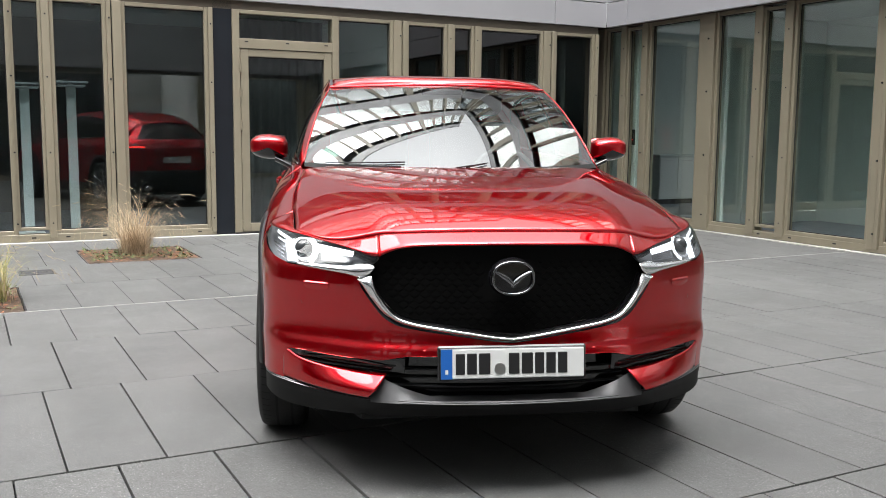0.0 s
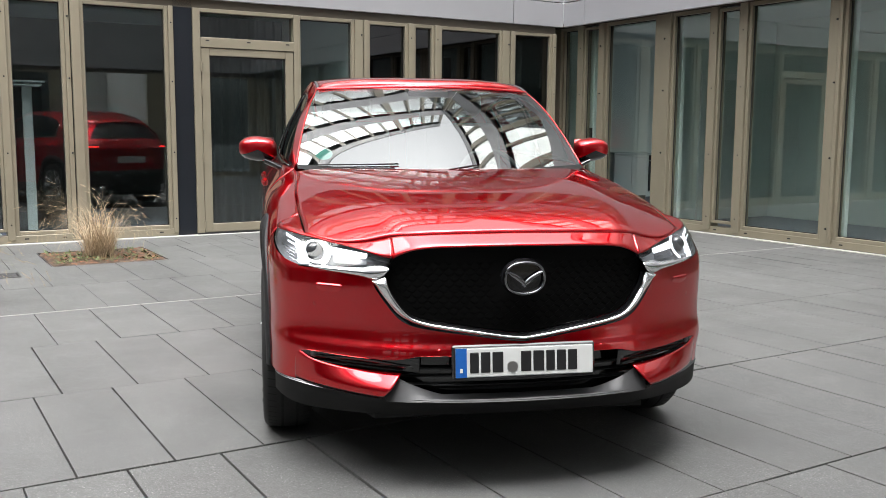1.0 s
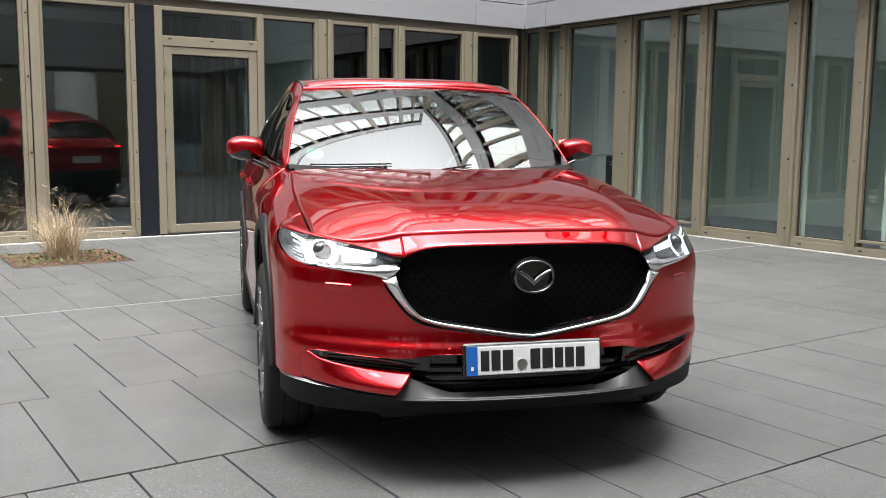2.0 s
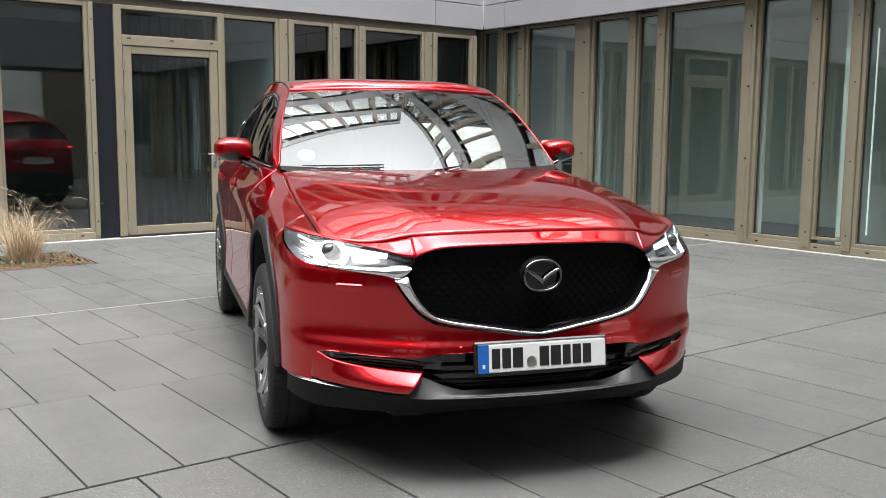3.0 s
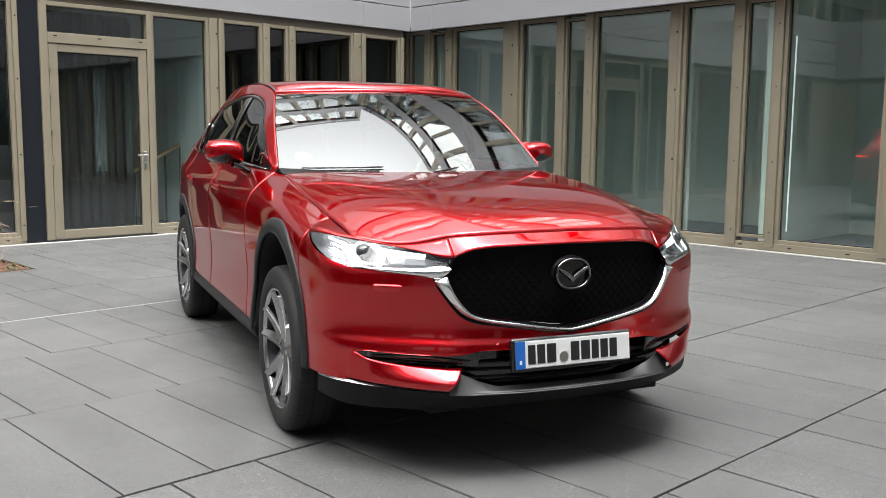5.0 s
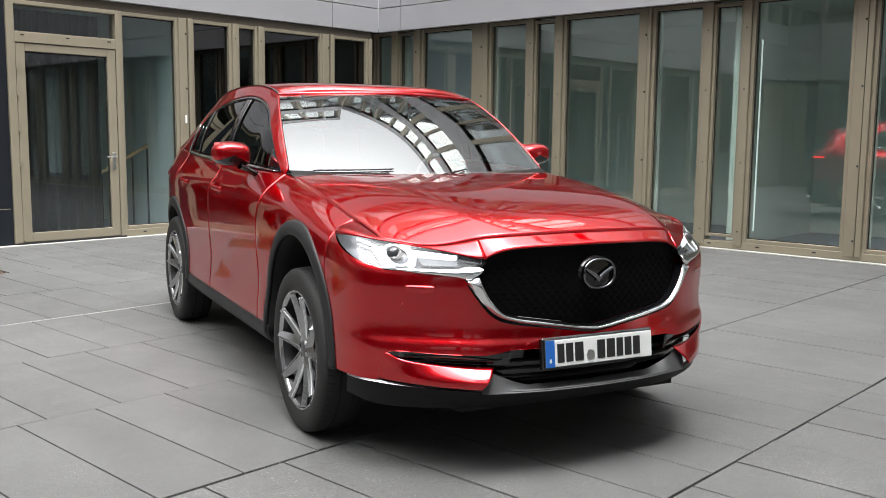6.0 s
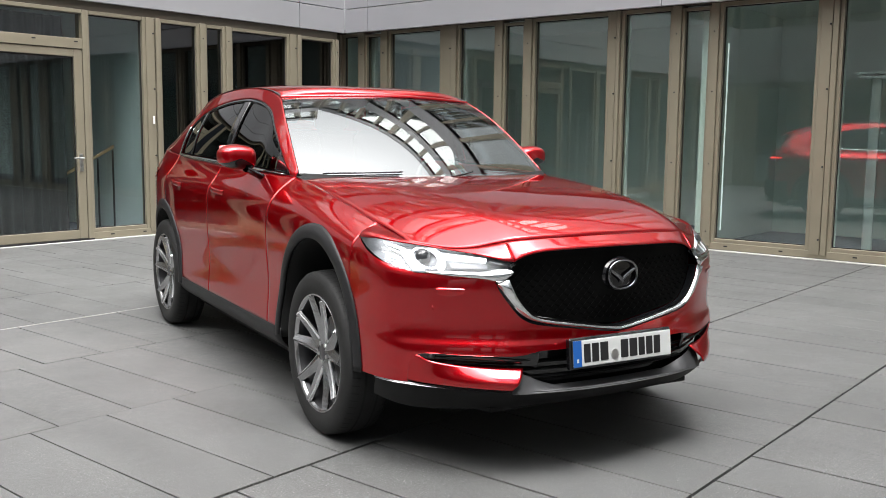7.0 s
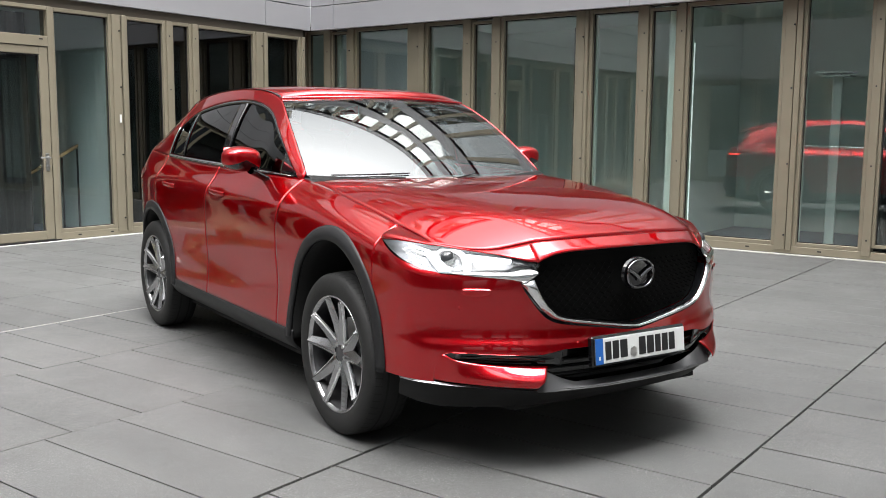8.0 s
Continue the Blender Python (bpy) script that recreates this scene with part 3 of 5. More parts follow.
def patch(fn, nu, nv, thick=0.0, bm=None):
    bm = bm or bmesh.new()
    vs = [[bm.verts.new(fn(i / nu, j / nv)) for j in range(nv + 1)] for i in range(nu + 1)]
    for i in range(nu):
        for j in range(nv):
            bm.faces.new((vs[i][j], vs[i + 1][j], vs[i + 1][j + 1], vs[i][j + 1]))
    if thick:
        bm.normal_update()
        bmesh.ops.solidify(bm, geom=list(bm.faces), thickness=thick)
    return bm


def flip(fn):
    def g(a, b):
        x, y, z = fn(a, b)
        return (-x, y, z)
    return g


def skin(name, fn, nu, nv, material, parent, label="", both=True, thick=0.006):
    """A smooth panel and, where it has one, its twin on the other side of the car."""
    out = []
    for f in ((fn, flip(fn)) if both else (fn,)):
        bm = patch(f, nu, nv)
        bm.normal_update()
        ob = part(name, bm, material, parent, label, smooth=True)
        md = ob.modifiers.new("thickness", "SOLIDIFY")
        md.thickness, md.offset = thick, -1.0
        out.append(ob)
    return out


car = thing("car", "red metallic SUV with lit headlamps parked on grey slabs", "car", at=pose(1.606, 2.583, 0, 0, 0, -20.2))

# wheel arches: middle, height, outer and inner half-widths and heights of the opening
WHEELS = (0.935, 3.655)
ARCH = {0.935: (0.985, 0.365, 0.455, 0.560, 0.400, 0.500), 3.655: (3.675, 0.360, 0.475, 0.500, 0.415, 0.440)}


def side_low(y):
    z = 0.385
    for cy, cz, ry, rz, iy, iz in ARCH.values():
        d = 1 - ((y - cy) / ry) ** 2
        if d > 0:
            z = max(z, cz + rz * math.sqrt(d))
    return z


# --- outlines on the nose, for |x| from the middle outward ---
grille_top = curve((0, 0.889), (0.20, 0.887), (0.315, 0.883), (0.382, 0.875), (0.417, 0.864), (0.457, 0.844), (0.475, 0.826), (0.484, 0.800), soft=0.2)
grille_low = curve((0, 0.577), (0.05, 0.581), (0.154, 0.597), (0.254, 0.613), (0.33, 0.625), (0.39, 0.643), (0.42, 0.669), (0.45, 0.708), (0.472, 0.748), (0.484, 0.785), soft=0.2)
chrome_low = curve((0, 0.556), (0.05, 0.560), (0.154, 0.576), (0.254, 0.591), (0.33, 0.604), (0.39, 0.619), (0.428, 0.641), (0.45, 0.661), (0.493, 0.716), (0.53, 0.764), (0.56, 0.782), soft=0.2)
seam_wide = curve((0, 0.006), (0.25, 0.007), (0.38, 0.011), (0.45, 0.017), (0.50, 0.016), (0.54, 0.006))
LAMP_END = 0.876
lamp_top = curve((0.455, 0.845), (0.485, 0.847), (0.52, 0.855), (0.56, 0.867), (0.62, 0.879), (0.675, 0.887), (0.75, 0.899), (0.83, 0.910), (LAMP_END, 0.914))
lamp_low = curve((0.455, 0.838), (0.475, 0.818), (0.53, 0.808), (0.60, 0.803), (0.68, 0.802), (0.74, 0.800), (0.775, 0.801), (0.81, 0.809), (0.838, 0.826), (0.858, 0.855), (LAMP_END, 0.908))
slot_top = curve((0.0, 0.506), (0.36, 0.506), (0.41, 0.496), (0.46, 0.488), (0.60, 0.489), (0.72, 0.494), (0.755, 0.494), (0.775, 0.489))
slot_low = curve((0.36, 0.440), (0.46, 0.441), (0.60, 0.447), (0.72, 0.459), (0.755, 0.470), (0.775, 0.486), (0.80, 0.486))
lip_top = curve((0, 0.352), (0.3, 0.352), (0.47, 0.355), (0.6, 0.359), (0.75, 0.366), (0.82, 0.370), (0.88, 0.372))


CORNER_Y = 0.622


def nose_x(y, z):
    """The width at which the face reaches a depth y."""
    lo, hi = 0.5, 0.91
    for _ in range(24):
        m = (lo + hi) / 2
        if front_y(m, z) < y:
            lo = m
        else:
            hi = m
    return (lo + hi) / 2


@functools.lru_cache(maxsize=None)
def corner_pull(z):
    return side_x(CORNER_Y, z) - nose_x(CORNER_Y, z)


def on_nose(x, z, out=0.0):
    """A point on the face of the car; past the corner it eases into the fender."""
    y, m = front_y(x, z), abs(x)
    if m > 0.70 and z > 0.34:
        b_ = min(max((y - 0.25) / (CORNER_Y - 0.25), 0.0), 1.0)
        x = math.copysign(m + corner_pull(round(z, 3)) * b_ ** 3, x)
    return (x, y - out, z)


bumper_low = slot_top



def bumper_top(x):
    k = min(max((x - 0.52) / 0.04, 0), 1)
    return lerp(chrome_low(x) - seam_wide(x), lamp_low(max(x, 0.52)) - 0.003, k)


corner_top = curve(*[(front_y(x, lamp_low(x)), lamp_low(x) + 0.004 * min(1, (x - 0.765) / 0.04)) for x in np.linspace(0.765, LAMP_END, 14).tolist()], soft=0.2)
EDGE_X = 0.776
EDGE_Y = front_y(EDGE_X, lamp_low(EDGE_X))


def face(a, t):
    """The painted bumper in one sweep: over the fog slots, round the corners and back to the wheel arches."""
    u = 2 * a - 1
    s, m = (1 if u >= 0 else -1), abs(u)
    if m <= 0.76:
        x = EDGE_X * m / 0.76
        p = on_nose(x, max(bumper_low(x), lerp(0.373, bumper_top(x), t)))
        return (s * p[0], p[1], p[2])
    b_ = (m - 0.76) / 0.24
    yn = lerp(EDGE_Y, CORNER_Y, b_)
    foot = 0.373 if yn < 0.535 else max(0.373, side_low(yn))
    q = min(1.0, b_ / 0.05)
    z = max(lerp(bumper_low(EDGE_X), foot, q), lerp(0.373, corner_top(yn), t))
    y = lerp(front_y(EDGE_X, z), CORNER_Y, b_)
    w = min(max((y - 0.25) / (CORNER_Y - 0.25), 0.0), 1.0)
    return (s * (nose_x(y, z) + corner_pull(round(z, 3)) * w ** 3), y, z)


part("front_bumper", patch(face, 300, 60), RED, car, "red painted bumper", smooth=True)


def fang(a, t):
    x = lerp(lerp(0.497, 0.432, t), 0.800, a)
    return on_nose(x, lerp(lip_top(x) + 0.010, slot_low(x), t), 0.066 * (1 - (1 - min(1.0, (1 - t) / 0.75)) ** 1.5) * (1 - a ** 1.8) + 0.004 * (1 - a) - 0.0012 * max(0.0, a - 0.9) * 10)


skin("bumper_blade", fang, 40, 10, RED, car, "red blade under the fog slot")

# nose strip over the grille and the hood
edge_y_raw = curve((0, 0.077), (0.2, 0.081), (0.36, 0.098), (0.444, 0.128), (0.50, 0.163), (0.545, 0.188), (0.60, 0.222), (0.624, 0.240), (0.69, 0.308), (0.75, 0.386), (0.80, 0.45), soft=0.2)
edge_z_raw = curve((0, 0.934), (0.2, 0.932), (0.36, 0.927), (0.444, 0.920), (0.484, 0.909), (0.545, 0.894), (0.585, 0.888), (0.624, 0.886), (0.68, 0.894), (0.75, 0.9095), (0.80, 0.918), soft=0.2)


def eased(f, w=0.03):
    return lambda x: sum(f(abs(x + w * (k - 6) / 6)) for k in range(13)) / 13


hood_edge_y, hood_edge_z = eased(edge_y_raw), eased(edge_z_raw)


def roll(t):
    """Profile of the strip over the grille: turned up sharply at its lower edge, then nearly flat."""
    return (1 - math.exp(-t / 0.10)) * (1 - t)


def nose_strip(a, t):
    x = lerp(-0.459, 0.459, a)
    m = abs(x)
    lo = on_nose(x, grille_top(m) + 0.003)
    y1, z1 = hood_edge_y(m) - 0.0015, hood_edge_z(m) - 0.0012
    return (x, lerp(lo[1], y1, t) - 0.003 * roll(t), lerp(lo[2], z1, t) + 0.003 * roll(t))


skin("nose_strip", nose_strip, 90, 14, RED, car, both=False)
hood_back = curve((0, 1.33), (0.3, 1.35), (0.55, 1.40), (0.705, 1.465))


def hood(a, t):
    s = lerp(-1, 1, a)
    m = abs(s)
    x0 = 0.75 * m
    ys = lerp(0.392, 1.465, t)
    y = lerp(hood_edge_y(x0), hood_back(0.747 * m * m / (m + 0.06)), t)
    x = m * lerp(0.75, hood_side(ys), min(1, 4 * t)) if t < 0.25 else m * hood_side(ys)
    rise = 0.016 * t + 0.082 * (1 - math.exp(-t / 0.13)) * (1 - t) ** 0.9
    z = hood_z(ys) + (hood_edge_z(x0) - hood_edge_z(0.75)) * (1 - t) ** 2
    c = lerp(0.44, 0.60, t)
    w = hood_side(ys)
    soft = 0.5 * (x - c + math.sqrt((x - c) ** 2 + 0.0012))
    top = 0.5 * (w - c + math.sqrt((w - c) ** 2 + 0.0012))
    ridge = rise * (1 - (soft / top) ** 1.7)
    return (math.copysign(x, s) if s else 0.0, y, z + ridge)


skin("hood", hood, 80, 60, RED, car, "red hood with raised creases", both=False, thick=0.012)



def brow(a, t):
    """Panel between the lamp's upper edge and the shut line of hood and fender."""
    x = lerp(0.459, LAMP_END, a)
    lx, ly, lz = x, front_y(x, lamp_top(x)) - 0.001, lerp(max(lamp_top(x), grille_top(min(x, 0.484))), lamp_top(x), min(1, (x - 0.459) / 0.03)) + 0.003
    if x < 0.752:
        uy, uz = hood_edge_y(x) - 0.0012, hood_edge_z(x) - 0.001
        r = roll(t) * max(0.0, (0.60 - x) / 0.141)
        return (x, lerp(ly, uy, t) - 0.003 * r, lerp(lz, uz, t) + 0.003 * r)
    k = (x - 0.752) / (LAMP_END - 0.752)
    y = lerp(0.394, CORNER_Y, k)
    ux, uz = hood_side(y) + 0.0012, hood_z(y) - 0.0005
    ez = 0.907
    lx, ly, lz = lerp(lx, side_x(CORNER_Y, ez), k ** 4), lerp(ly, CORNER_Y + 0.004, k ** 4), lerp(lz, ez, k ** 4)
    w = (t ** 3, 3 * t * t * (1 - t), 3 * t * (1 - t) ** 2, (1 - t) ** 3)
    d = 0.42 * math.hypot(ux - lx, uz - lz)
    b_ = radians(edge_turn(y))
    p1, p2 = (ux + d * math.cos(b_), uz - d * math.sin(b_)), (lx - 0.2 * d, lz + 0.8 * d)
    return (w[0] * ux + w[1] * p1[0] + w[2] * p2[0] + w[3] * lx, lerp(ly, y, t), w[0] * uz + w[1] * p1[1] + w[2] * p2[1] + w[3] * lz)


skin("lamp_brow", brow, 60, 8, RED, car)

# --- flanks ---
def panel_between(y0, y1):
    """Outer skin from the arch or sill up to the hood's edge or belt."""
    def f(a, t):
        y = lerp(y0, y1, a)
        zf, low = anchor_z(y), side_low(y)
        end = shoulder_u(y, low) if low > zf else 1 + (zf - low) / 0.4
        u = end * (1 - t)
        if u <= 1:
            x, z = shoulder_at(y, u)
            return (x, y, z)
        z = zf - (u - 1) * 0.4
        return (low_x(y, z), y, z)
    return f


skin("fender", panel_between(CORNER_Y + 0.003, 1.563), 70, 40, RED, car)
for nm, y0, y1 in (("front_door", 1.568, 2.583), ("rear_door", 2.588, 3.62)):
    skin(nm, panel_between(y0, y1), 60, 40, RED, car)
skin("quarter_panel", panel_between(3.625, 4.21), 40, 40, RED, car)

# black cladding: arches and sills
for c in WHEELS:
    cy, cz, ry, rz, iy, iz = ARCH[c]
    a0, a1 = (0.0, math.pi + 0.02) if c < 1 else (-0.02, math.pi + 0.05)

    def arch(a, t, q=ARCH[c], a0=a0, a1=a1):
        ang = lerp(a0, a1, a)
        y, z = q[0] - lerp(q[4], q[2] + 0.006, t) * math.cos(ang), q[1] + lerp(q[5], q[3] + 0.006, t) * math.sin(ang)
        return (side_x(max(y, 0.50), max(z, 0.30)) + 0.012 * math.sin(math.pi * min(1, t * 0.8 + 0.2)) + 0.004, y, z)

    skin("wheel_arch", arch, 64, 6, PLASTIC, car, "black plastic arch cladding", thick=0.02)

    def well(a, t, q=ARCH[c], a0=a0, a1=a1):
        ang = lerp(a0 - 0.12, a1 + 0.02, a)
        y, z = q[0] - (q[4] + 0.004) * math.cos(ang), q[1] + (q[5] + 0.004) * math.sin(ang)
        return (lerp(side_x(max(y, 0.50), max(z, 0.30)) - 0.004, 0.50, t), y, z)

    skin("wheel_well", well, 40, 6, VOID, car, "dark wheel well", thick=0.004)


def sill(a, t):
    y = lerp(1.38, 3.27, a)
    z = lerp(0.255, 0.390, t)
    return (side_x(y, z) + 0.014 * math.sin(math.pi * min(1, 0.25 + 0.75 * t)) - 0.09 * (1 - t) ** 2, y, z)


skin("sill", sill, 20, 8, PLASTIC, car, "black plastic sill cladding")


def under(a, t):
    y = lerp(0.14, 4.3, a)
    return (lerp(-1, 1, t) * lerp(0.50, 0.76, min(1, max(0, (y - 0.1) * 1.4))), y, 0.20 + 0.05 * max(0.0, min(1.0, (0.75 - y) / 0.3)))


part("underbody", patch(under, 24, 6, 0.02), VOID, car, "dark underbody")

# --- lower front ---
lip_out = curve((0, 0.266), (0.4, 0.265), (0.6, 0.264), (0.75, 0.268), (0.82, 0.280), (0.868, 0.30))


def lip(a, t):
    x = lerp(-0.868, 0.868, a)
    m = abs(x)
    z = lerp(lip_out(m), lip_top(m), t)
    reach = 0.052 * max(0.06, 1 - (m / 0.82) ** 3)
    return (x, front_y(x, max(z, 0.33)) - reach * t + 0.075 * (1 - t) ** 1.5 * (1 - (m / 0.868) ** 2.2), z)


part("front_lip", patch(lip, 90, 14), CHIN, car, "black plastic chin", smooth=True)


def lip_edge(a, t):
    x = lerp(-0.869, 0.869, a)
    m = abs(x)
    z = lip_top(m) + lerp(-0.005, 0.003, t)
    reach = 0.052 * max(0.06, 1 - (m / 0.82) ** 3)
    return (x, front_y(x, z) - reach - 0.004 + 0.012 * t, z)


part("lip_edge", patch(lambda a, t: lip_edge(lerp(0.22, 0.78, a), t), 50, 3), LIP, car, "grey satin edge of the chin", smooth=True)
for s0, s1 in ((0.0, 0.22), (0.78, 1.0)):
    part("lip_line", patch(lambda a, t: lip_edge(lerp(s0, s1, a), t), 30, 3), SATIN, car, "thin bright line along the chin", smooth=True)


def skid(a, t):
    x = lerp(-0.488, 0.488, a)
    m = abs(x)
    z1 = lerp(0.352, 0.432, max(0, (m - 0.27) / 0.20) ** 1.3) if m > 0.27 else 0.353
    z = lerp(0.345, z1 + 0.004, t)
    return (x, front_y(x, 0.36) - 0.050 + 0.075 * t - 0.035 * min(1, max(0, (m - 0.25) / 0.15)) * t, z)


part("skid_trim", patch(skid, 70, 8), LIP, car, "grey satin lower intake trim", smooth=True)


def intake(a, t):
    x = lerp(-0.64, 0.64, a)
    return (x, front_y(x, 0.42) + 0.055, lerp(0.33, 0.49, t))


part("lower_intake", patch(intake, 20, 4), GLOSSBLACK, car, "black lower intake", smooth=True)
for k in range(3):
    z = 0.385 + 0.03 * k
    part("intake_bar", patch(lambda a, t, z=z: (lerp(-0.43, 0.43, a), front_y(lerp(-0.43, 0.43, a), z) + 0.05 - 0.02 * math.sin(t * math.pi), z + 0.008 * t), 20, 3), PLASTIC, car, "black intake bar", smooth=True)


def slot(a, t):
    x = lerp(0.37, 0.776, a)
    return on_nose(x, lerp(slot_low(x) - 0.004, slot_top(x) + 0.004, t), -0.035 * math.sin(math.pi * min(1, a * 1.02)) - 0.002)


skin("fog_slot", slot, 24, 6, GLOSSBLACK, car, "black slot with fog lamp")


def slot_blade(a, t):
    x = lerp(0.40, 0.74, a)
    z = lerp(slot_low(x), slot_top(x), 0.42 + 0.12 * t)
    return on_nose(x, z, -0.012 + 0.004 * math.sin(math.pi * t))


skin("fog_slot_bar", slot_blade, 16, 3, PLASTIC, car, "black bar in the slot")
for s in (-1, 1):
    bm = bmesh.new()
    x = 0.728
    bmesh.ops.create_uvsphere(bm, u_segments=14, v_segments=8, radius=0.014, matrix=pose(s * x, front_y(x, 0.482) + 0.018, 0.482))
    part("fog_lamp", bm, GUNMETAL, car, "small round fog lamp", smooth=True)
    bm = bmesh.new()
    x = 0.668
    patch(lambda a, t: on_nose(s * lerp(0.632, 0.718, a), lerp(0.714 + 0.010 * (2 * a - 1) ** 2, 0.744, t), 0.0005 + 0.008 * math.sin(math.pi * min(1, 0.02 + t * 0.98)) ** 0.5 * min(1, t * 1.2)), 10, 12, bm=bm)
    part("washer_cap", bm, RED, car, "flush washer cap", smooth=True)
    part("washer_lip", patch(lambda a, t: on_nose(s * lerp(0.637, 0.713, a), lerp(0.742, 0.7465, t), lerp(0.009, 0.004, t)), 8, 2), RED, car, smooth=True)
    for x, z in ((0.72, 0.668), (0.30, 0.520)):
        bm = bmesh.new()
        bmesh.ops.create_cone(bm, cap_ends=True, segments=16, radius1=0.010, radius2=0.0095, depth=0.006, matrix=pose(s * x, front_y(x, z) + 0.0040, z, 90, 0, s * (28 if x > 0.5 else 6)))
        part("parking_sensor", bm, RED, car, "round parking sensor", smooth=True)

# --- grille ---
grille = part("grille", patch(lambda a, t: (lerp(-0.483, 0.483, a), front_y(lerp(-0.483, 0.483, a), 0.7) + 0.045, lerp(grille_low(abs(lerp(-0.483, 0.483, a))), grille_top(abs(lerp(-0.483, 0.483, a))), t)), 60, 20), MESH, car, "black radiator grille", smooth=True)
bm = bmesh.new()
for rowi in range(14):
    z = 0.590 + 0.02 * rowi
    for coli in range(-12, 13):
        x = coli * 0.037 + (0.0185 if rowi % 2 else 0)
        if abs(x) > 0.46 or not (grille_low(abs(x)) + 0.016 < z < grille_top(abs(x)) - 0.02) or (abs(x) < 0.10 and 0.69 < z < 0.86):
            continue
        y = front_y(x, z) + 0.036
        q = [bm.verts.new((x + dx, y + dy, z + dz)) for dx, dy, dz in ((-0.017, 0.004, 0.004), (0, -0.004, -0.004), (0.017, 0.004, 0.004), (0.017, 0.006, 0.0), (0, 0.0, -0.009), (-0.017, 0.006, 0.0))]
        bm.faces.new((q[0], q[1], q[4], q[5]))
        bm.faces.new((q[1], q[2], q[3], q[4]))
part("grille_mesh", bm, MESH, grille, "black wing-shaped mesh")
rimz = bmesh.new()
for top in (0, 1):
    c = grille_top if top else grille_low

    def rim(a, t, c=c, top=top):
        x = lerp(-0.483, 0.483, a)
        z = c(abs(x)) + (0.003 if top else -0.003)
        return (x, front_y(x, z) + lerp(0.003, 0.05, t), z)
    patch(rim, 70, 2, bm=rimz)
part("grille_surround", rimz, GLOSSBLACK, car, "gloss black grille surround", smooth=True)


def wing(a, t):
    x = lerp(-0.530, 0.530, a)
    m = abs(x)
    lo, hi = chrome_low(m), grille_low(m) if m <= 0.483 else lerp(grille_low(0.483), 0.770, (m - 0.483) / 0.047)
    z = lerp(lo, hi, t)
    v = 0.001 * max(0, 1 - m / 0.04)
    return (x, front_y(x, z) - 0.004 - 0.016 * math.sin(math.pi * t) - v * math.sin(math.pi * t), z - v * 0.6)


part("chrome_wing", patch(wing, 120, 8), CHROME, car, "satin chrome wing under the grille", smooth=True)


def wing_shadow(a, t):
    x = lerp(-0.545, 0.545, a)
    m = abs(x)
    z = lerp(chrome_low(m) - seam_wide(m) - 0.003, chrome_low(m) + 0.003, t)
    return (x, front_y(x, z) + 0.003 + 0.009 * t, z)


part("wing_seam", patch(wing_shadow, 90, 2), GLOSSBLACK, car, "black seam under the wing", smooth=True)


tail_top = curve((0.474, 0.818), (0.50, 0.821), (0.53, 0.820), (0.558, 0.811), (0.60, 0.810), (0.745, 0.808))
tail_low = curve((0.474, 0.802), (0.487, 0.787), (0.51, 0.775), (0.53, 0.772), (0.56, 0.780), (0.62, 0.786), (0.70, 0.794), (0.745, 0.801))


def wing_tail(a, t):
    """Chrome run from the wing along the foot of the headlamp."""
    x = lerp(0.474, 0.745, a)
    z = lerp(tail_low(x), tail_top(x), t)
    return on_nose(x, z, 0.005 + 0.012 * math.sin(math.pi * t) * (1 - a * 0.6))


skin("chrome_tail", wing_tail, 44, 8, CHROME, car, "chrome strip under the headlamp")

# round-cornered badge: plain ring with a plain winged bar
bm = bmesh.new()
ring_n, tube_n = 48, 8
vs = []
for i in range(ring_n):
    a = 2 * math.pi * i / ring_n
    ex = 0.071 * math.copysign(abs(math.cos(a)) ** 0.86, math.cos(a))
    ez = 0.0555 * math.copysign(abs(math.sin(a)) ** 0.86, math.sin(a))
    vs.append([bm.verts.new((ex * (1 + 0.085 * math.cos(b2)), -0.008 * math.sin(b2), ez * (1 + 0.085 * math.cos(b2)))) for b2 in [2 * math.pi * j / tube_n for j in range(tube_n)]])
for i in range(ring_n):
    for j in range(tube_n):
        bm.faces.new((vs[i][j], vs[(i + 1) % ring_n][j], vs[(i + 1) % ring_n][(j + 1) % tube_n], vs[i][(j + 1) % tube_n]))
bmesh.ops.translate(bm, vec=(0, -0.012, 0.781), verts=bm.verts)
badge = part("badge", bm, BADGE, car, "plain chrome ring badge", smooth=True)


def badge_wing(a, t):
    x = lerp(-0.066, 0.066, a)
    m = abs(x) / 0.066
    z = 0.781 + lerp(-0.022, 0.024, m ** 0.7)
    w = lerp(0.014, 0.009, m)
    return (x, -0.014 - 0.005 * math.sin(math.pi * t), z + lerp(-w, w * 0.6, t) * (1 - 0.6 * max(0, m - 0.8) * 5 * 0.5))


part("badge_wing", patch(badge_wing, 30, 5), BADGE, badge, smooth=True)
bm = bmesh.new()
bmesh.ops.create_cone(bm, cap_ends=True, segments=40, radius1=0.080, radius2=0.075, depth=0.012, matrix=pose(0, 0.004, 0.781, 90) @ Matrix.Diagonal((1.06, 0.86, 1, 1)))
part("badge_plate", bm, GLOSSBLACK, badge, "gloss black badge back")

# --- headlamps ---
def lamp_at(s, x, z, out):
    m = on_nose(x, z, out)
    return (s * m[0], m[1], m[2])


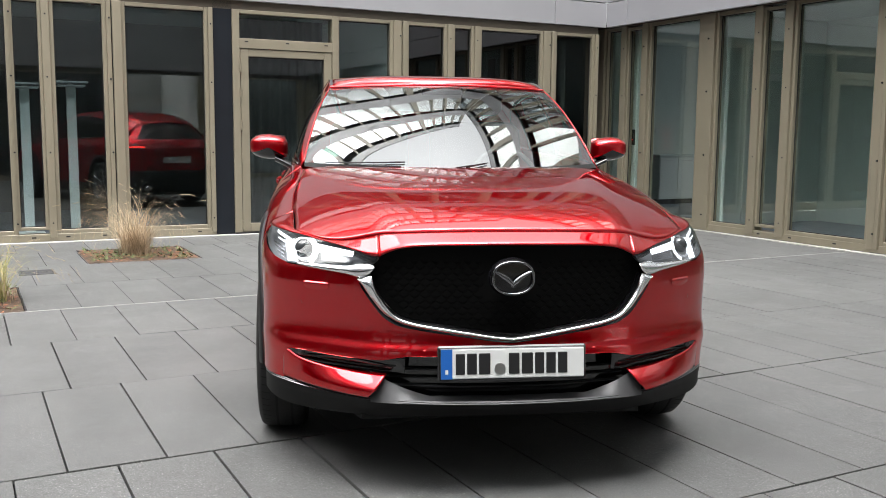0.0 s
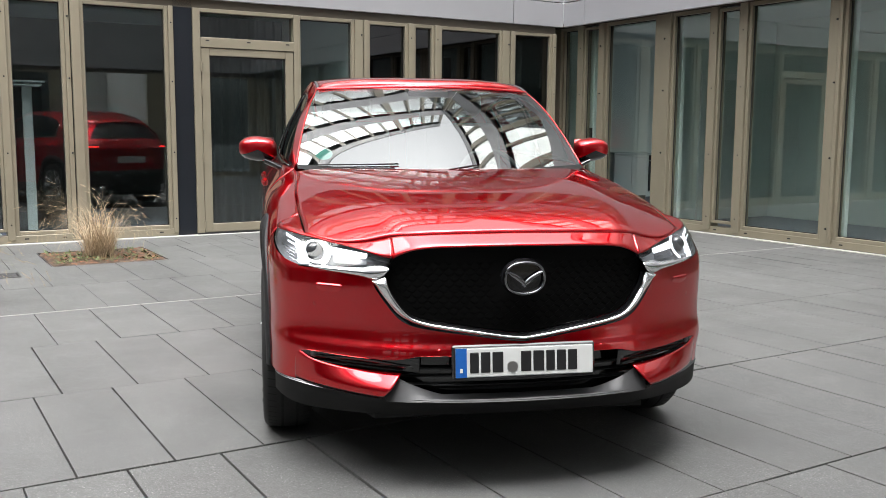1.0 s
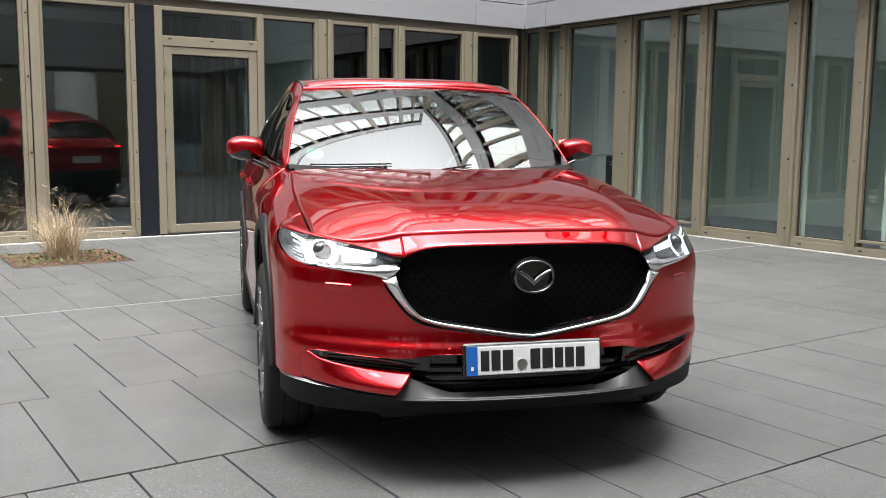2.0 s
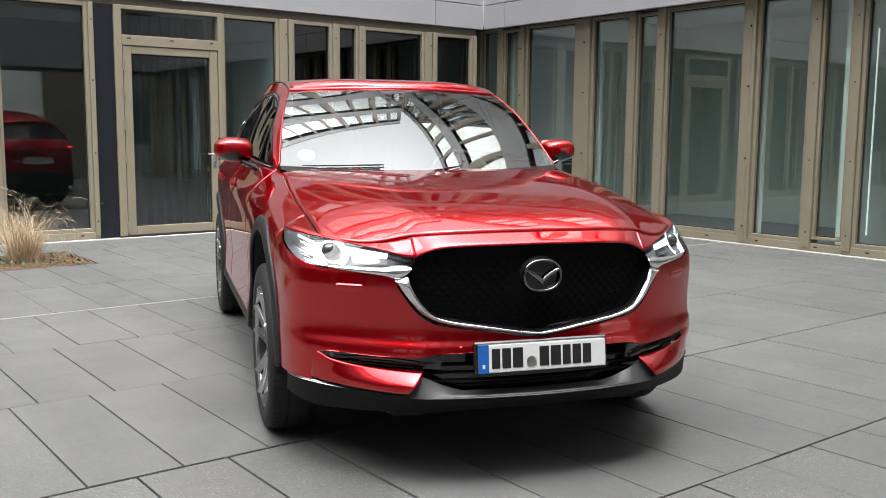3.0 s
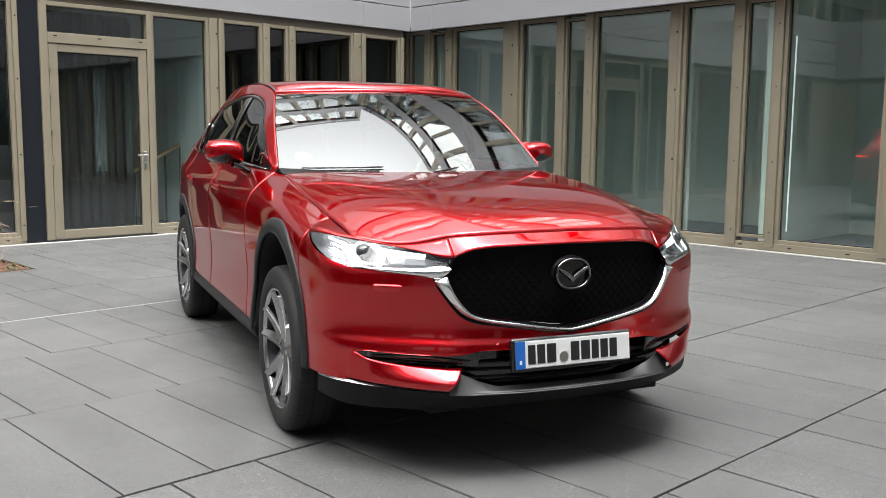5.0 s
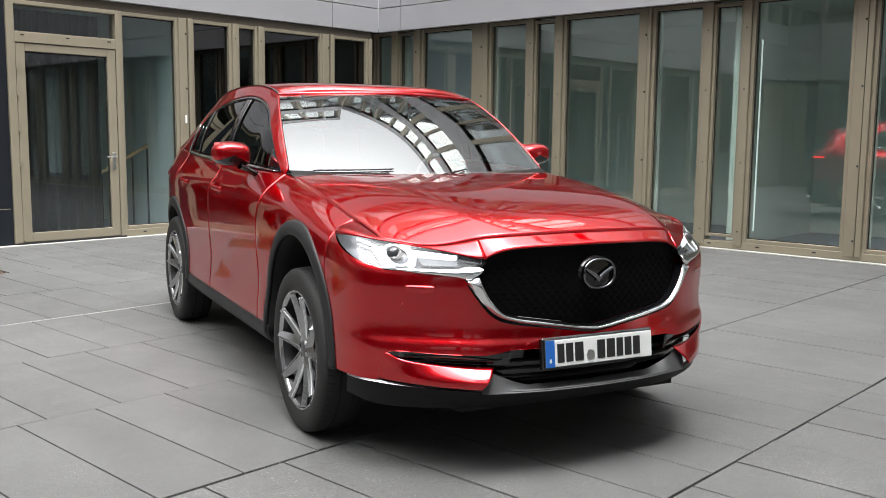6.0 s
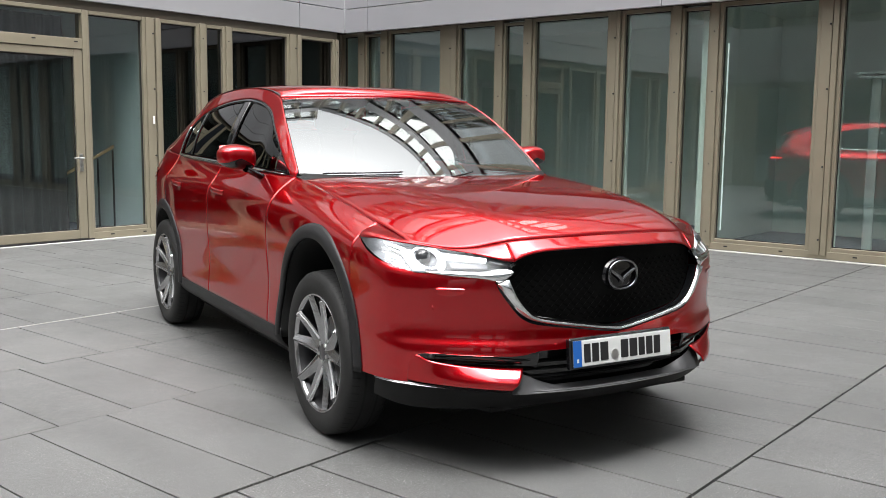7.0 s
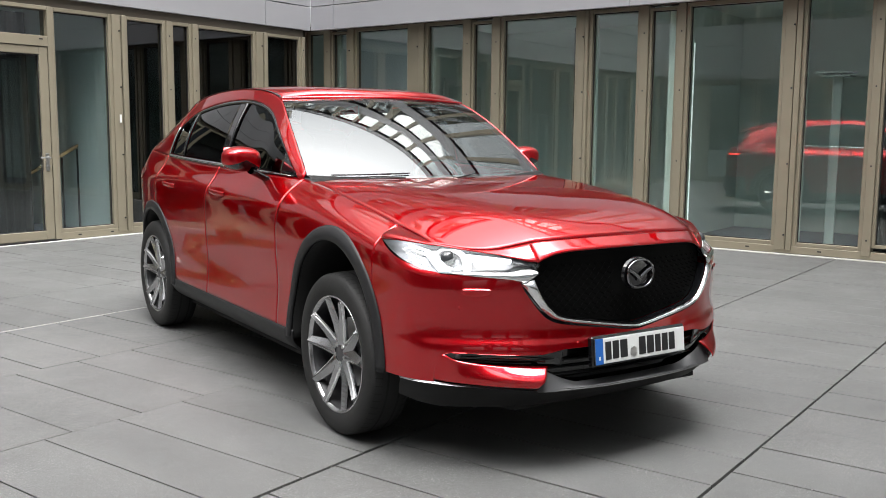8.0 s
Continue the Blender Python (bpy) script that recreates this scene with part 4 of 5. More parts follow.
for s in (-1, 1):
    hl = thing("headlight")
    hl.parent = car
    part("lamp_housing", patch(lambda a, t: lamp_at(s, lerp(0.455, LAMP_END, a), lerp(lamp_low(lerp(0.455, LAMP_END, a)), lamp_top(lerp(0.455, LAMP_END, a)), t), -0.045 * math.sin(math.pi * min(1, 0.1 + 0.9 * t)) * math.sin(math.pi * min(1, 0.12 + 0.86 * a)) - 0.004), 40, 12), LAMPGREY, hl, "grey lamp housing", smooth=True)
    cov = part("lamp_cover", patch(lambda a, t: lamp_at(s, lerp(0.455, LAMP_END, a), lerp(lamp_low(lerp(0.455, LAMP_END, a)), lamp_top(lerp(0.455, LAMP_END, a)), t), 0.004), 40, 12), LAMPGLASS, hl, "clear lamp cover", smooth=True)
    cov.visible_shadow = False
    LX, LZ = 0.718, 0.850
    bm = bmesh.new()
    bmesh.ops.create_uvsphere(bm, u_segments=24, v_segments=14, radius=0.034, matrix=pose(s * LX, front_y(LX, LZ) + 0.034, LZ))
    part("projector_lens", bm, LENS, hl, "dark round projector lens", smooth=True)

    def sector(r0, r1, a0, a1, out, s=s):
        return lambda a, t: lamp_at(s, LX + lerp(r0, r1, t) * math.cos(radians(lerp(a0, a1, a))), LZ + 0.94 * lerp(r0, r1, t) * math.sin(radians(lerp(a0, a1, a))), out)

    part("projector_ring", patch(sector(0.034, 0.040, 0, 360, -0.014), 36, 2), CHROME, hl, "bright ring round the lens", smooth=True)
    part("light_column", patch(sector(0.041, 0.054, 118, 246, -0.009), 20, 4), LED, hl, "lit white crescent inside the lens", smooth=True)

    def strip(p, q, h0, h1, out, s=s):
        """Slim lit strip from p to q, h0 and h1 high at its ends."""
        return lambda a, t: lamp_at(s, lerp(p[0], q[0], a), lerp(p[1], q[1], a) + lerp(h0, h1, a) * (t - 0.5), out)

    part("light_guide", patch(lambda a, t: lamp_at(s, lerp(0.752, 0.788, a) - 0.012 * (1 - t), lerp(0.806, lerp(0.878, 0.872, a), t), -0.009), 8, 10), LED, hl, "lit white column outside the lens", smooth=True)
    part("light_line", patch(strip((0.770, 0.876), (0.822, 0.899), 0.012, 0.009, -0.007), 14, 2), LED, hl, "lit upper streak of the lamp", smooth=True)
    part("light_line", patch(strip((0.770, 0.858), (0.815, 0.878), 0.010, 0.006, -0.007), 14, 2), LED_SOFT, hl, "lit lower streak of the lamp", smooth=True)
    part("light_bar", patch(lambda a, t: lamp_at(s, lerp(0.680, 0.535, a) + 0.012 * (1 - t) * a, lerp(lerp(0.846, 0.838, a), lerp(0.872, 0.856, a), t), -0.008), 20, 4), LED, hl, "lit white inner bar", smooth=True)
    part("lamp_block", patch(lambda a, t: lamp_at(s, lerp(0.655, 0.545, a), lerp(0.818, lerp(0.843, 0.836, a), t), -0.010), 12, 4), LENS, hl, "grey block under the bar", smooth=True)
    part("lamp_bezel", patch(lambda a, t: lamp_at(s, lerp(0.466, 0.540, a), lamp_top(lerp(0.466, 0.540, a)) - lerp(0.002, 0.016, t), -0.006), 20, 3), GLOSSBLACK, hl, "black inner bezel", smooth=True)
    for k in range(4):
        part("lamp_fin", patch(strip((0.790, 0.848 - 0.011 * k), (0.836 - 0.008 * k, 0.866 - 0.014 * k), 0.004, 0.003, -0.014), 8, 2), CHROME, hl, "bright reflector fin", smooth=True)

# --- windscreen, roof, side glass ---
edge_x = curve((1.56, 0.745), (1.8, 0.700), (2.0, 0.655), (2.2, 0.606), (2.5, 0.612), (2.8, 0.615), (3.2, 0.608), (3.6, 0.588), (3.9, 0.560), (4.2, 0.52), (4.32, 0.50))
edge_z = curve((1.56, 1.122), (1.7, 1.232), (1.85, 1.340), (2.0, 1.436), (2.2, 1.532), (2.5, 1.578), (2.8, 1.588), (3.2, 1.577), (3.6, 1.538), (3.9, 1.473), (4.2, 1.375), (4.32, 1.33))
roof_z = curve((2.0, 1.552), (2.07, 1.566), (2.15, 1.582), (2.3, 1.600), (2.5, 1.612), (2.9, 1.624), (3.3, 1.616), (3.7, 1.585), (4.0, 1.525), (4.27, 1.440))


def screen(a, t, inset=0.0, x_in=0.0):
    s = lerp(-1, 1, a)
    m = 0.45 * s * s + 0.55 * (math.sqrt(s * s + 0.06) - 0.245) / 0.7846
    yl = lerp(1.56, 2.20, t)
    ex, ez = edge_x(yl) - 0.006 - x_in, edge_z(yl) - 0.002
    yc = lerp(1.30, 2.06, t)
    zc = lerp(1.100, 1.548, t) + 0.026 * math.sin(math.pi * t)
    return (s * ex, lerp(yc, yl, m) + inset, lerp(zc, ez, m) - inset * 0.6)


ws = part("windscreen", patch(screen, 40, 30), SCREEN, car, "raked windscreen reflecting the sky", smooth=True)
ws.visible_shadow = False
part("screen_band", patch(lambda a, t: screen(a, lerp(0.935, 0.955, t), -0.002), 40, 2), GLOSSBLACK, car, "black band at the top of the screen", smooth=True)
part("roof_header", patch(lambda a, t: screen(a, lerp(0.950, 1.0, t), -0.004 - 0.010 * math.sin(math.pi * t)), 40, 5), RED, car, "", smooth=True)
part("screen_foot", patch(lambda a, t: (lambda p: (p[0], p[1] - lerp(0.05, 0.0, t), p[2] - lerp(0.015, -0.004, t)))(screen(a, 0.0)), 40, 3), CHIN, car, "black cowl at the foot of the screen", smooth=True)


def roof(a, t):
    s = lerp(-1, 1, a)
    m = abs(s)
    ye = lerp(2.20, 4.22, t)
    yc = lerp(2.06, 4.27, t)
    k = m ** 2.2
    y = lerp(yc, ye, m * m)
    x = s * (edge_x(ye) - 0.016)
    return (x, y, lerp(roof_z(y), edge_z(ye) + 0.005, m ** 3.2) - 0.03 * max(0.0, 1 - t / 0.02))


skin("roof", roof, 44, 50, RED, car, "red roof", both=False, thick=0.010)
for s in (-1, 1):
    part("roof_strip", patch(lambda a, t: (s * (edge_x(lerp(2.2, 4.2, a)) - lerp(0.018, 0.001, t)), lerp(2.2, 4.2, a), edge_z(lerp(2.2, 4.2, a)) + 0.006 - 0.004 * math.sin(math.pi * t)), 40, 3), LIP, car, "dark roof channel", smooth=True)


def belt(y):
    z = hood_z(y)
    return side_x(y, z), z


def house(y, t):
    """A point on the upper flank: t runs from the belt to the roof edge."""
    bx, bz = belt(y)
    rx, rz = edge_x(y), edge_z(y)
    return (lerp(bx, rx, t) + 0.030 * math.sin(math.pi * t) * min(1, (rz - bz) / 0.3), y, lerp(bz, rz, t))


win_top = curve((1.64, 1.128), (1.8, 1.240), (2.0, 1.368), (2.2, 1.462), (2.4, 1.508), (2.6, 1.524), (2.85, 1.518), (3.1, 1.497), (3.3, 1.470), (3.48, 1.428), (3.61, 1.352))


def cap_hi(y):
    """Share of the upper flank's height that the window opening reaches."""
    z0, z1 = hood_z(y), edge_z(y)
    return min(0.94, max(0.03, (win_top(y) - z0) / max(z1 - z0, 0.01)))


def proud(fn, d):
    def f(a, t):
        x, y, z = fn(a, t)
        return (x + d, y, z)
    return f


skin("cant_rail", lambda a, t: house(lerp(1.57, 3.62, a), lerp(cap_hi(lerp(1.57, 3.62, a)) if lerp(1.57, 3.62, a) > 1.64 else 0.0, 1.0, t)), 80, 10, RED, car)
skin("rear_pillar", lambda a, t: house(lerp(3.618, 4.21, a), t), 24, 20, RED, car)
skin("belt_seal", proud(lambda a, t: house(lerp(1.66, 3.60, a), lerp(0.0, 0.045, t)), 0.005), 50, 3, GLOSSBLACK, car, "black belt moulding")
for nm, y0, y1 in (("front_side_window", 1.66, 2.50), ("rear_side_window", 2.60, 3.30), ("quarter_window", 3.34, 3.605)):
    for o in skin(nm, proud(lambda a, t, y0=y0, y1=y1: house(lerp(y0, y1, a), lerp(0.03, cap_hi(lerp(y0, y1, a)) + 0.01, t)), -0.010), 36, 14, CARGLASS, car, "dark tinted side glass", thick=0.004):
        o.visible_shadow = False
skin("sail_panel", proud(lambda a, t: house(lerp(1.655, 1.80, a), lerp(0.03, cap_hi(lerp(1.655, 1.80, a)), t)), -0.005), 8, 6, GLOSSBLACK, car, "black corner panel behind the pillar")
skin("centre_pillar", proud(lambda a, t: house(lerp(2.495, 2.605, a) + 0.03 * t, lerp(0.04, cap_hi(2.56), t)), -0.003), 4, 10, GLOSSBLACK, car, "gloss black centre pillar")
skin("window_bar", proud(lambda a, t: house(lerp(3.295, 3.335, a) + 0.03 * t, lerp(0.04, cap_hi(3.33), t)), -0.004), 3, 10, GLOSSBLACK, car, "black window divider")
skin("window_frame", proud(lambda a, t: house(lerp(1.66, 3.612, a), cap_hi(lerp(1.66, 3.612, a)) - 0.05 * (1 - t) + 0.004), -0.002), 80, 2, GLOSSBLACK, car, "black upper window frame")
skin("chrome_corner", proud(lambda a, t: house(lerp(3.592, 3.618, t), lerp(0.02, cap_hi(3.60), a)), 0.005), 12, 3, CHROME, car, "chrome corner of the side windows")
skin("chrome_belt", proud(lambda a, t: house(lerp(1.68, 3.605, a), lerp(0.012, 0.040, t)), 0.008), 50, 2, CHROME, car, "thin chrome line under the side windows", thick=0.003)

# --- tail ---
tail = curve((0, 4.55), (0.3, 4.542), (0.55, 4.51), (0.70, 4.44), (0.80, 4.33), (0.853, 4.205))


def tail_y(x, z):
    return tail(abs(x)) - max(0.0, z - 0.98) * (0.55 if z > 0.98 else 0) + (0.02 if 0.4 < z < 0.62 else 0)


def tail_patch(x1, z0, z1, out=0.0, x0=None):
    x0 = -x1 if x0 is None else x0
    return lambda a, t: (lerp(x0, x1, a), tail_y(lerp(x0, x1, a), lerp(z0, z1, t)) + out, lerp(z0, z1, t))


def tail_skin(z0, z1, out=0.0):
    def f(a, t):
        u, z = lerp(-1, 1, a), lerp(z0, z1, t)
        return (u * side_x(4.205, z), tail_y(u * 0.853, z) + out * (1 - u * u), z)
    return f


part("tailgate", patch(tail_skin(0.62, 1.10), 50, 20), RED, car, "red tailgate", smooth=True)


def hatch(a, t):
    u = lerp(-1, 1, a)
    x = u * lerp(side_x(4.205, 1.10), 0.515, t)
    return (x, lerp(tail_y(u * 0.853, 1.10), lerp(4.265, 4.215, u * u), t), lerp(1.10, 1.435 - 0.062 * u * u, t))


part("rear_frame", patch(hatch, 30, 12), RED, car, "", smooth=True)
part("rear_window", patch(lambda a, t: (lambda p: (p[0], p[1] + 0.006, p[2]))(hatch(lerp(0.09, 0.91, a), lerp(0.12, 0.92, t))), 24, 10), CARGLASS, car, "dark rear window", smooth=True)
part("spoiler", patch(lambda a, t: (lerp(-0.44, 0.44, a), lerp(4.12, 4.34, t), lerp(1.498, 1.425, t) - 0.04 * (2 * a - 1) ** 2), 24, 5, 0.02), RED, car, "red roof spoiler", smooth=True)
part("rear_bumper", patch(tail_skin(0.26, 0.62, 0.012), 50, 12), PLASTIC, car, "black plastic rear bumper", smooth=True)
part("rear_plate", patch(tail_patch(0.26, 0.74, 0.85, 0.006), 8, 3), PLATEW, car, "white number plate at the back", smooth=True)
for s in (-1, 1):
    tl = part("tail_lamp", patch(lambda a, t: (s * lerp(0.50, 0.800, a), tail_y(lerp(0.50, 0.800, a), lerp(0.97, 1.06, t)) + 0.008, lerp(0.97, 1.06, t)), 20, 5), REDGLASS, car, "red tail lamp", smooth=True)
    part("tail_light_bar", patch(lambda a, t: (s * lerp(0.56, 0.797, a), tail_y(lerp(0.56, 0.797, a), lerp(0.995, 1.02, t)) + 0.013, lerp(0.995, 1.02, t)), 20, 2), REDLAMP, tl, "lit red bar", smooth=True)
    part("tail_lamp_wing", patch(lambda a, t: (s * (side_x(lerp(3.99, 4.205, a), lerp(0.985, 1.06, t)) + 0.005), lerp(3.99, 4.205, a), lerp(0.985 + 0.03 * (1 - a), 1.06, t)), 12, 4), REDGLASS, car, "red tail lamp wing", smooth=True)
    bm = bmesh.new()
    bmesh.ops.create_cone(bm, cap_ends=True, segments=20, radius1=0.045, radius2=0.045, depth=0.1, matrix=pose(s * 0.56, 4.53, 0.33, 90))
    part("exhaust_tip", bm, CHROME, car, "round chrome exhaust tip", smooth=True)

# --- wheels ---
def lathe(bm, prof, n, cx=0.0):
    """Turn (x, r) pairs round the x axis."""
    ring = [[bm.verts.new((x, r * math.cos(2 * math.pi * i / n), r * math.sin(2 * math.pi * i / n))) for x, r in prof] for i in range(n)]
    for i in range(n):
        for j in range(len(prof) - 1):
            bm.faces.new((ring[i][j], ring[(i + 1) % n][j], ring[(i + 1) % n][j + 1], ring[i][j + 1]))
    return bm


def wheel(s, y):
    w = thing("wheel")
    w.parent = car
    w.matrix_parent_inverse = Matrix.Identity(4)
    w.matrix_basis = pose(s * 0.810, y, 0.363, 0, 0, 0 if s > 0 else 180)
    # outer side is +x
    tyre = part("tyre", lathe(bmesh.new(), [(-0.085, 0.26), (-0.095, 0.295), (-0.092, 0.335), (-0.080, 0.357), (-0.05, 0.362), (0, 0.3635), (0.05, 0.362), (0.086, 0.358), (0.101, 0.346), (0.108, 0.325), (0.110, 0.300), (0.105, 0.272), (0.098, 0.262)], 72), TYRE, w, "black rubber tyre", smooth=True)
    bm = bmesh.new()
    for k in range(64):
        a = 2 * math.pi * k / 64
        for x0, x1, da in ((0.055, 0.104, 0.02), (-0.080, -0.050, -0.02)):
            rows_ = []
            for q in range(4):
                x = lerp(x0, x1, q / 3)
                r = float(np.interp(abs(x), (0.0, 0.05, 0.086, 0.101, 0.108), (0.3635, 0.362, 0.358, 0.346, 0.325))) + 0.0012
                rows_.append([bm.verts.new((x, r * math.cos(aa), r * math.sin(aa))) for aa in (a - 0.007 + da * q / 3, a + 0.006 + da * q / 3)])
            for p, q in zip(rows_, rows_[1:]):
                bm.faces.new((p[0], p[1], q[1], q[0]))
    part("tread_groove", bm, VOID, tyre, "dark tread grooves")["kind"] = "stuff"
    bm = bmesh.new()
    for x in (-0.03, 0.03):
        lathe(bm, [(x - 0.005, 0.3642), (x + 0.005, 0.3642)], 64)
    part("tread_channel", bm, VOID, tyre, "dark tread channels")["kind"] = "stuff"
    rim = part("rim", lathe(bmesh.new(), [(0.088, 0.2475), (0.099, 0.254), (0.103, 0.262), (0.096, 0.264)], 72), RIMGREY, w, "grey alloy rim", smooth=True)
    part("rim_well", lathe(bmesh.new(), [(-0.09, 0.25), (0.02, 0.23), (0.075, 0.24), (0.0885, 0.2479)], 72), BARREL, rim, "dark painted rim well", smooth=True)
    part("barrel", lathe(bmesh.new(), [(-0.02, 0.25), (-0.025, 0.10), (-0.02, 0.0)], 40), VOID, w, "dark hub and brake", smooth=True)
    bm = bmesh.new()
    lathe(bm, [(0.0, 0.155), (0.012, 0.155), (0.012, 0.06), (0.0, 0.06)], 40)
    part("brake_disc", bm, STEEL, w, "steel brake disc", smooth=False)
    for k in range(10):
        h = 1 if k % 2 else -1
        a = 2 * math.pi * (k // 2) / 5 + 0.3 + h * 0.23

        def spoke(u, v, a=a, h=h, lift=0.0):
            """A straight folded blade of a V pair, with a sharp ridge along it."""
            p, q = (0.040, a - h * 0.12), (0.252, a + h * 0.03)
            py, pz, qy, qz = p[0] * math.cos(p[1]), p[0] * math.sin(p[1]), q[0] * math.cos(q[1]), q[0] * math.sin(q[1])
            d = math.hypot(qy - py, qz - pz)
            ny, nz = -(qz - pz) / d, (qy - py) / d
            half = lerp(0.036, 0.014, u ** 0.8)
            off = lerp(-half, half, v)
            x = lerp(0.052, 0.090, u ** 0.9) + 0.016 * (1 - abs(2 * v - 1)) - 0.006 * math.sin(math.pi * u) + lift
            return (x, lerp(py, qy, u) + off * ny, lerp(pz, qz, u) + off * nz)
        o = part("spoke", patch(spoke, 10, 2), RIMGREY, rim, "grey folded spoke")
        md = o.modifiers.new("thickness", "SOLIDIFY")
        md.thickness, md.offset = 0.018, 0.0
        lo, hi = (0.86, 0.99) if h > 0 else (0.01, 0.14)
        part("spoke_edge", patch(lambda u, v, lo=lo, hi=hi, spoke=spoke: spoke(lerp(0.12, 0.985, u), lerp(lo, hi, v), lift=0.0115), 10, 1), RIM, rim, "bright machined spoke facet")
    part("hub_cap", lathe(bmesh.new(), [(0.04, 0.055), (0.066, 0.052), (0.074, 0.030), (0.075, 0.0001)], 32), GUNMETAL, rim, "gunmetal hub cap", smooth=True)
    for k in range(5):
        a = 2 * math.pi * k / 5 + 0.3 + math.pi / 5
        bm = bmesh.new()
        bmesh.ops.create_cone(bm, cap_ends=True, segments=6, radius1=0.010, radius2=0.010, depth=0.02, matrix=pose(0.064, 0.042 * math.cos(a), 0.042 * math.sin(a), 0, 90))
        part("wheel_nut", bm, STEEL, rim)


for s in (-1, 1):
    for y in WHEELS:
        wheel(s, y)

# --- mirrors, handles, wipers ---
for s in (-1, 1):
    mir = thing("side_mirror")
    mir.parent = car

    def cap(a, t, s=s):
        th = lerp(0, 2 * math.pi, a)
        ph = lerp(-math.pi / 2, math.pi / 2, t)
        sx = math.copysign(abs(math.cos(th) * math.cos(ph)) ** 0.48, math.cos(th))
        sz = math.copysign(abs(math.sin(th) * math.cos(ph)) ** 0.55, math.sin(th))
        sy = math.sin(ph)
        x = 0.934 + 0.101 * sx
        top = (0.072 if sz > 0 else 0.062) * sz * (1.0 - 0.42 * max(0.0, sx) ** 1.5)
        z = 1.190 + top * (1.0 + 0.10 * sx) + 0.006 * sx
        y = 1.955 + (0.085 if sy < 0 else 0.035) * sy + 0.04 * (x - 0.83)
        return (s * x, y, z)

    part("mirror_cap", patch(cap, 40, 18), RED, mir, "red mirror cap", smooth=True)
    part("mirror_skirt", patch(lambda a, t: (lambda p: (p[0], p[1] - 0.004, p[2]))(cap(lerp(0.60, 0.90, a), lerp(0.0, 0.98, t))), 24, 12), GLOSSBLACK, mir, "black lower shell", smooth=True)
    part("mirror_lens", patch(lambda a, t: (s * lerp(0.848, 1.010, a), 1.992 + 0.04 * (lerp(0.848, 1.010, a) - 0.83), lerp(1.14, 1.255, t)), 6, 4), CHROME, mir, "mirror glass")
    part("mirror_stalk", patch(lambda a, t: (s * lerp(0.80, 0.90, t), 1.91 + 0.05 * math.cos(2 * math.pi * a), lerp(1.085, 1.135, t) + 0.018 * math.sin(2 * math.pi * a)), 14, 6), GLOSSBLACK, mir, "black mirror foot", smooth=True)
    for y, nm in ((2.42, "front"), (3.29, "rear")):
        dh = thing("door_handle")
        dh.parent = car
        part("handle_bar", patch(lambda a, t: (s * (side_x(lerp(y - 0.115, y + 0.115, a), 0.992) + 0.018 * math.sin(math.pi * a) ** 0.5 + 0.007 * math.cos(2 * math.pi * t)), lerp(y - 0.115, y + 0.115, a), 0.992 + 0.014 * math.sin(2 * math.pi * t) + 0.01 * (a - 0.5)), 18, 10), RED, dh, "red door handle", smooth=True)
        part("handle_cup", patch(lambda a, t: (s * (side_x(lerp(y - 0.09, y + 0.08, a), lerp(0.955, 1.02, t)) + 0.002), lerp(y - 0.09, y + 0.08, a), lerp(0.955, 1.02, t) - 0.012 * math.sin(math.pi * a) * (1 - t)), 10, 5), RED, dh, "", smooth=True)
for x0, x1, nm in ((-0.62, -0.27, "a"), (-0.02, 0.12, "b")):
    wp = thing("wiper")
    wp.parent = car
    part("wiper_arm", patch(lambda a, t: (lambda p: (p[0], p[1] - 0.018 + 0.005 * math.cos(2 * math.pi * t), p[2] + 0.003 + 0.0035 * math.sin(2 * math.pi * t)))(screen(lerp(x0, x1, a) / 1.43 + 0.5, 0.012 + 0.035 * a)), 20, 8), PLASTIC, wp, "black wiper arm", smooth=True)
    part("wiper_blade", patch(lambda a, t: (lambda p: (p[0], p[1] - 0.012 - 0.004 * t, p[2] + lerp(-0.004, 0.003, t)))(screen(lerp(x0 + 0.05, x1 + 0.02, a) / 1.43 + 0.5, 0.022 + 0.035 * a)), 20, 2), PLASTIC, wp, "black wiper blade")

# --- number plate: bars in place of the writing ---
np_ = thing("number_plate", "")
np_.parent = car
np_.matrix_basis = pose(0, -0.026, 0.487, -6) @ Matrix.Scale(0.975, 4)
boxpart("plate_holder", (-0.268, 0.268, 0.0, 0.03, -0.063, 0.063), GLOSSBLACK, np_, "black plate holder", bev=0.006)
boxpart("plate_rim", (-0.2605, 0.2605, -0.006, 0.0, -0.0555, 0.0555), PLATEK, np_, "black raised rim", bev=0.003)
boxpart("plate_sheet", (-0.2575, 0.2575, -0.0085, -0.004, -0.0525, 0.0525), PLATEW, np_, "white plate sheet", bev=0.003)
boxpart("plate_band", (-0.2575, -0.217, -0.0092, -0.006, -0.0525, 0.0525), PLATEB, np_, "blue plate band")
boxpart("plate_bar", (-0.242, -0.232, -0.0098, -0.007, -0.035, -0.020), PLATEW, np_)
x = -0.205
for w in (0.032, 0.034, 0.040, None, 0.038, 0.040, 0.032, 0.034, 0.034):
    if w is None:
        bm = bmesh.new()
        bmesh.ops.create_cone(bm, cap_ends=True, segments=24, radius1=0.020, radius2=0.020, depth=0.003, matrix=pose(x + 0.026, -0.0095, -0.018, 90))
        part("plate_seal", bm, STEEL, np_, "grey round seal")
        x += 0.058
        continue
    boxpart("plate_bar", (x, x + w, -0.0105, -0.008, -0.037, 0.037), PLATEK, np_, "black bar in place of writing", bev=0.002)
    x += w + 0.0085

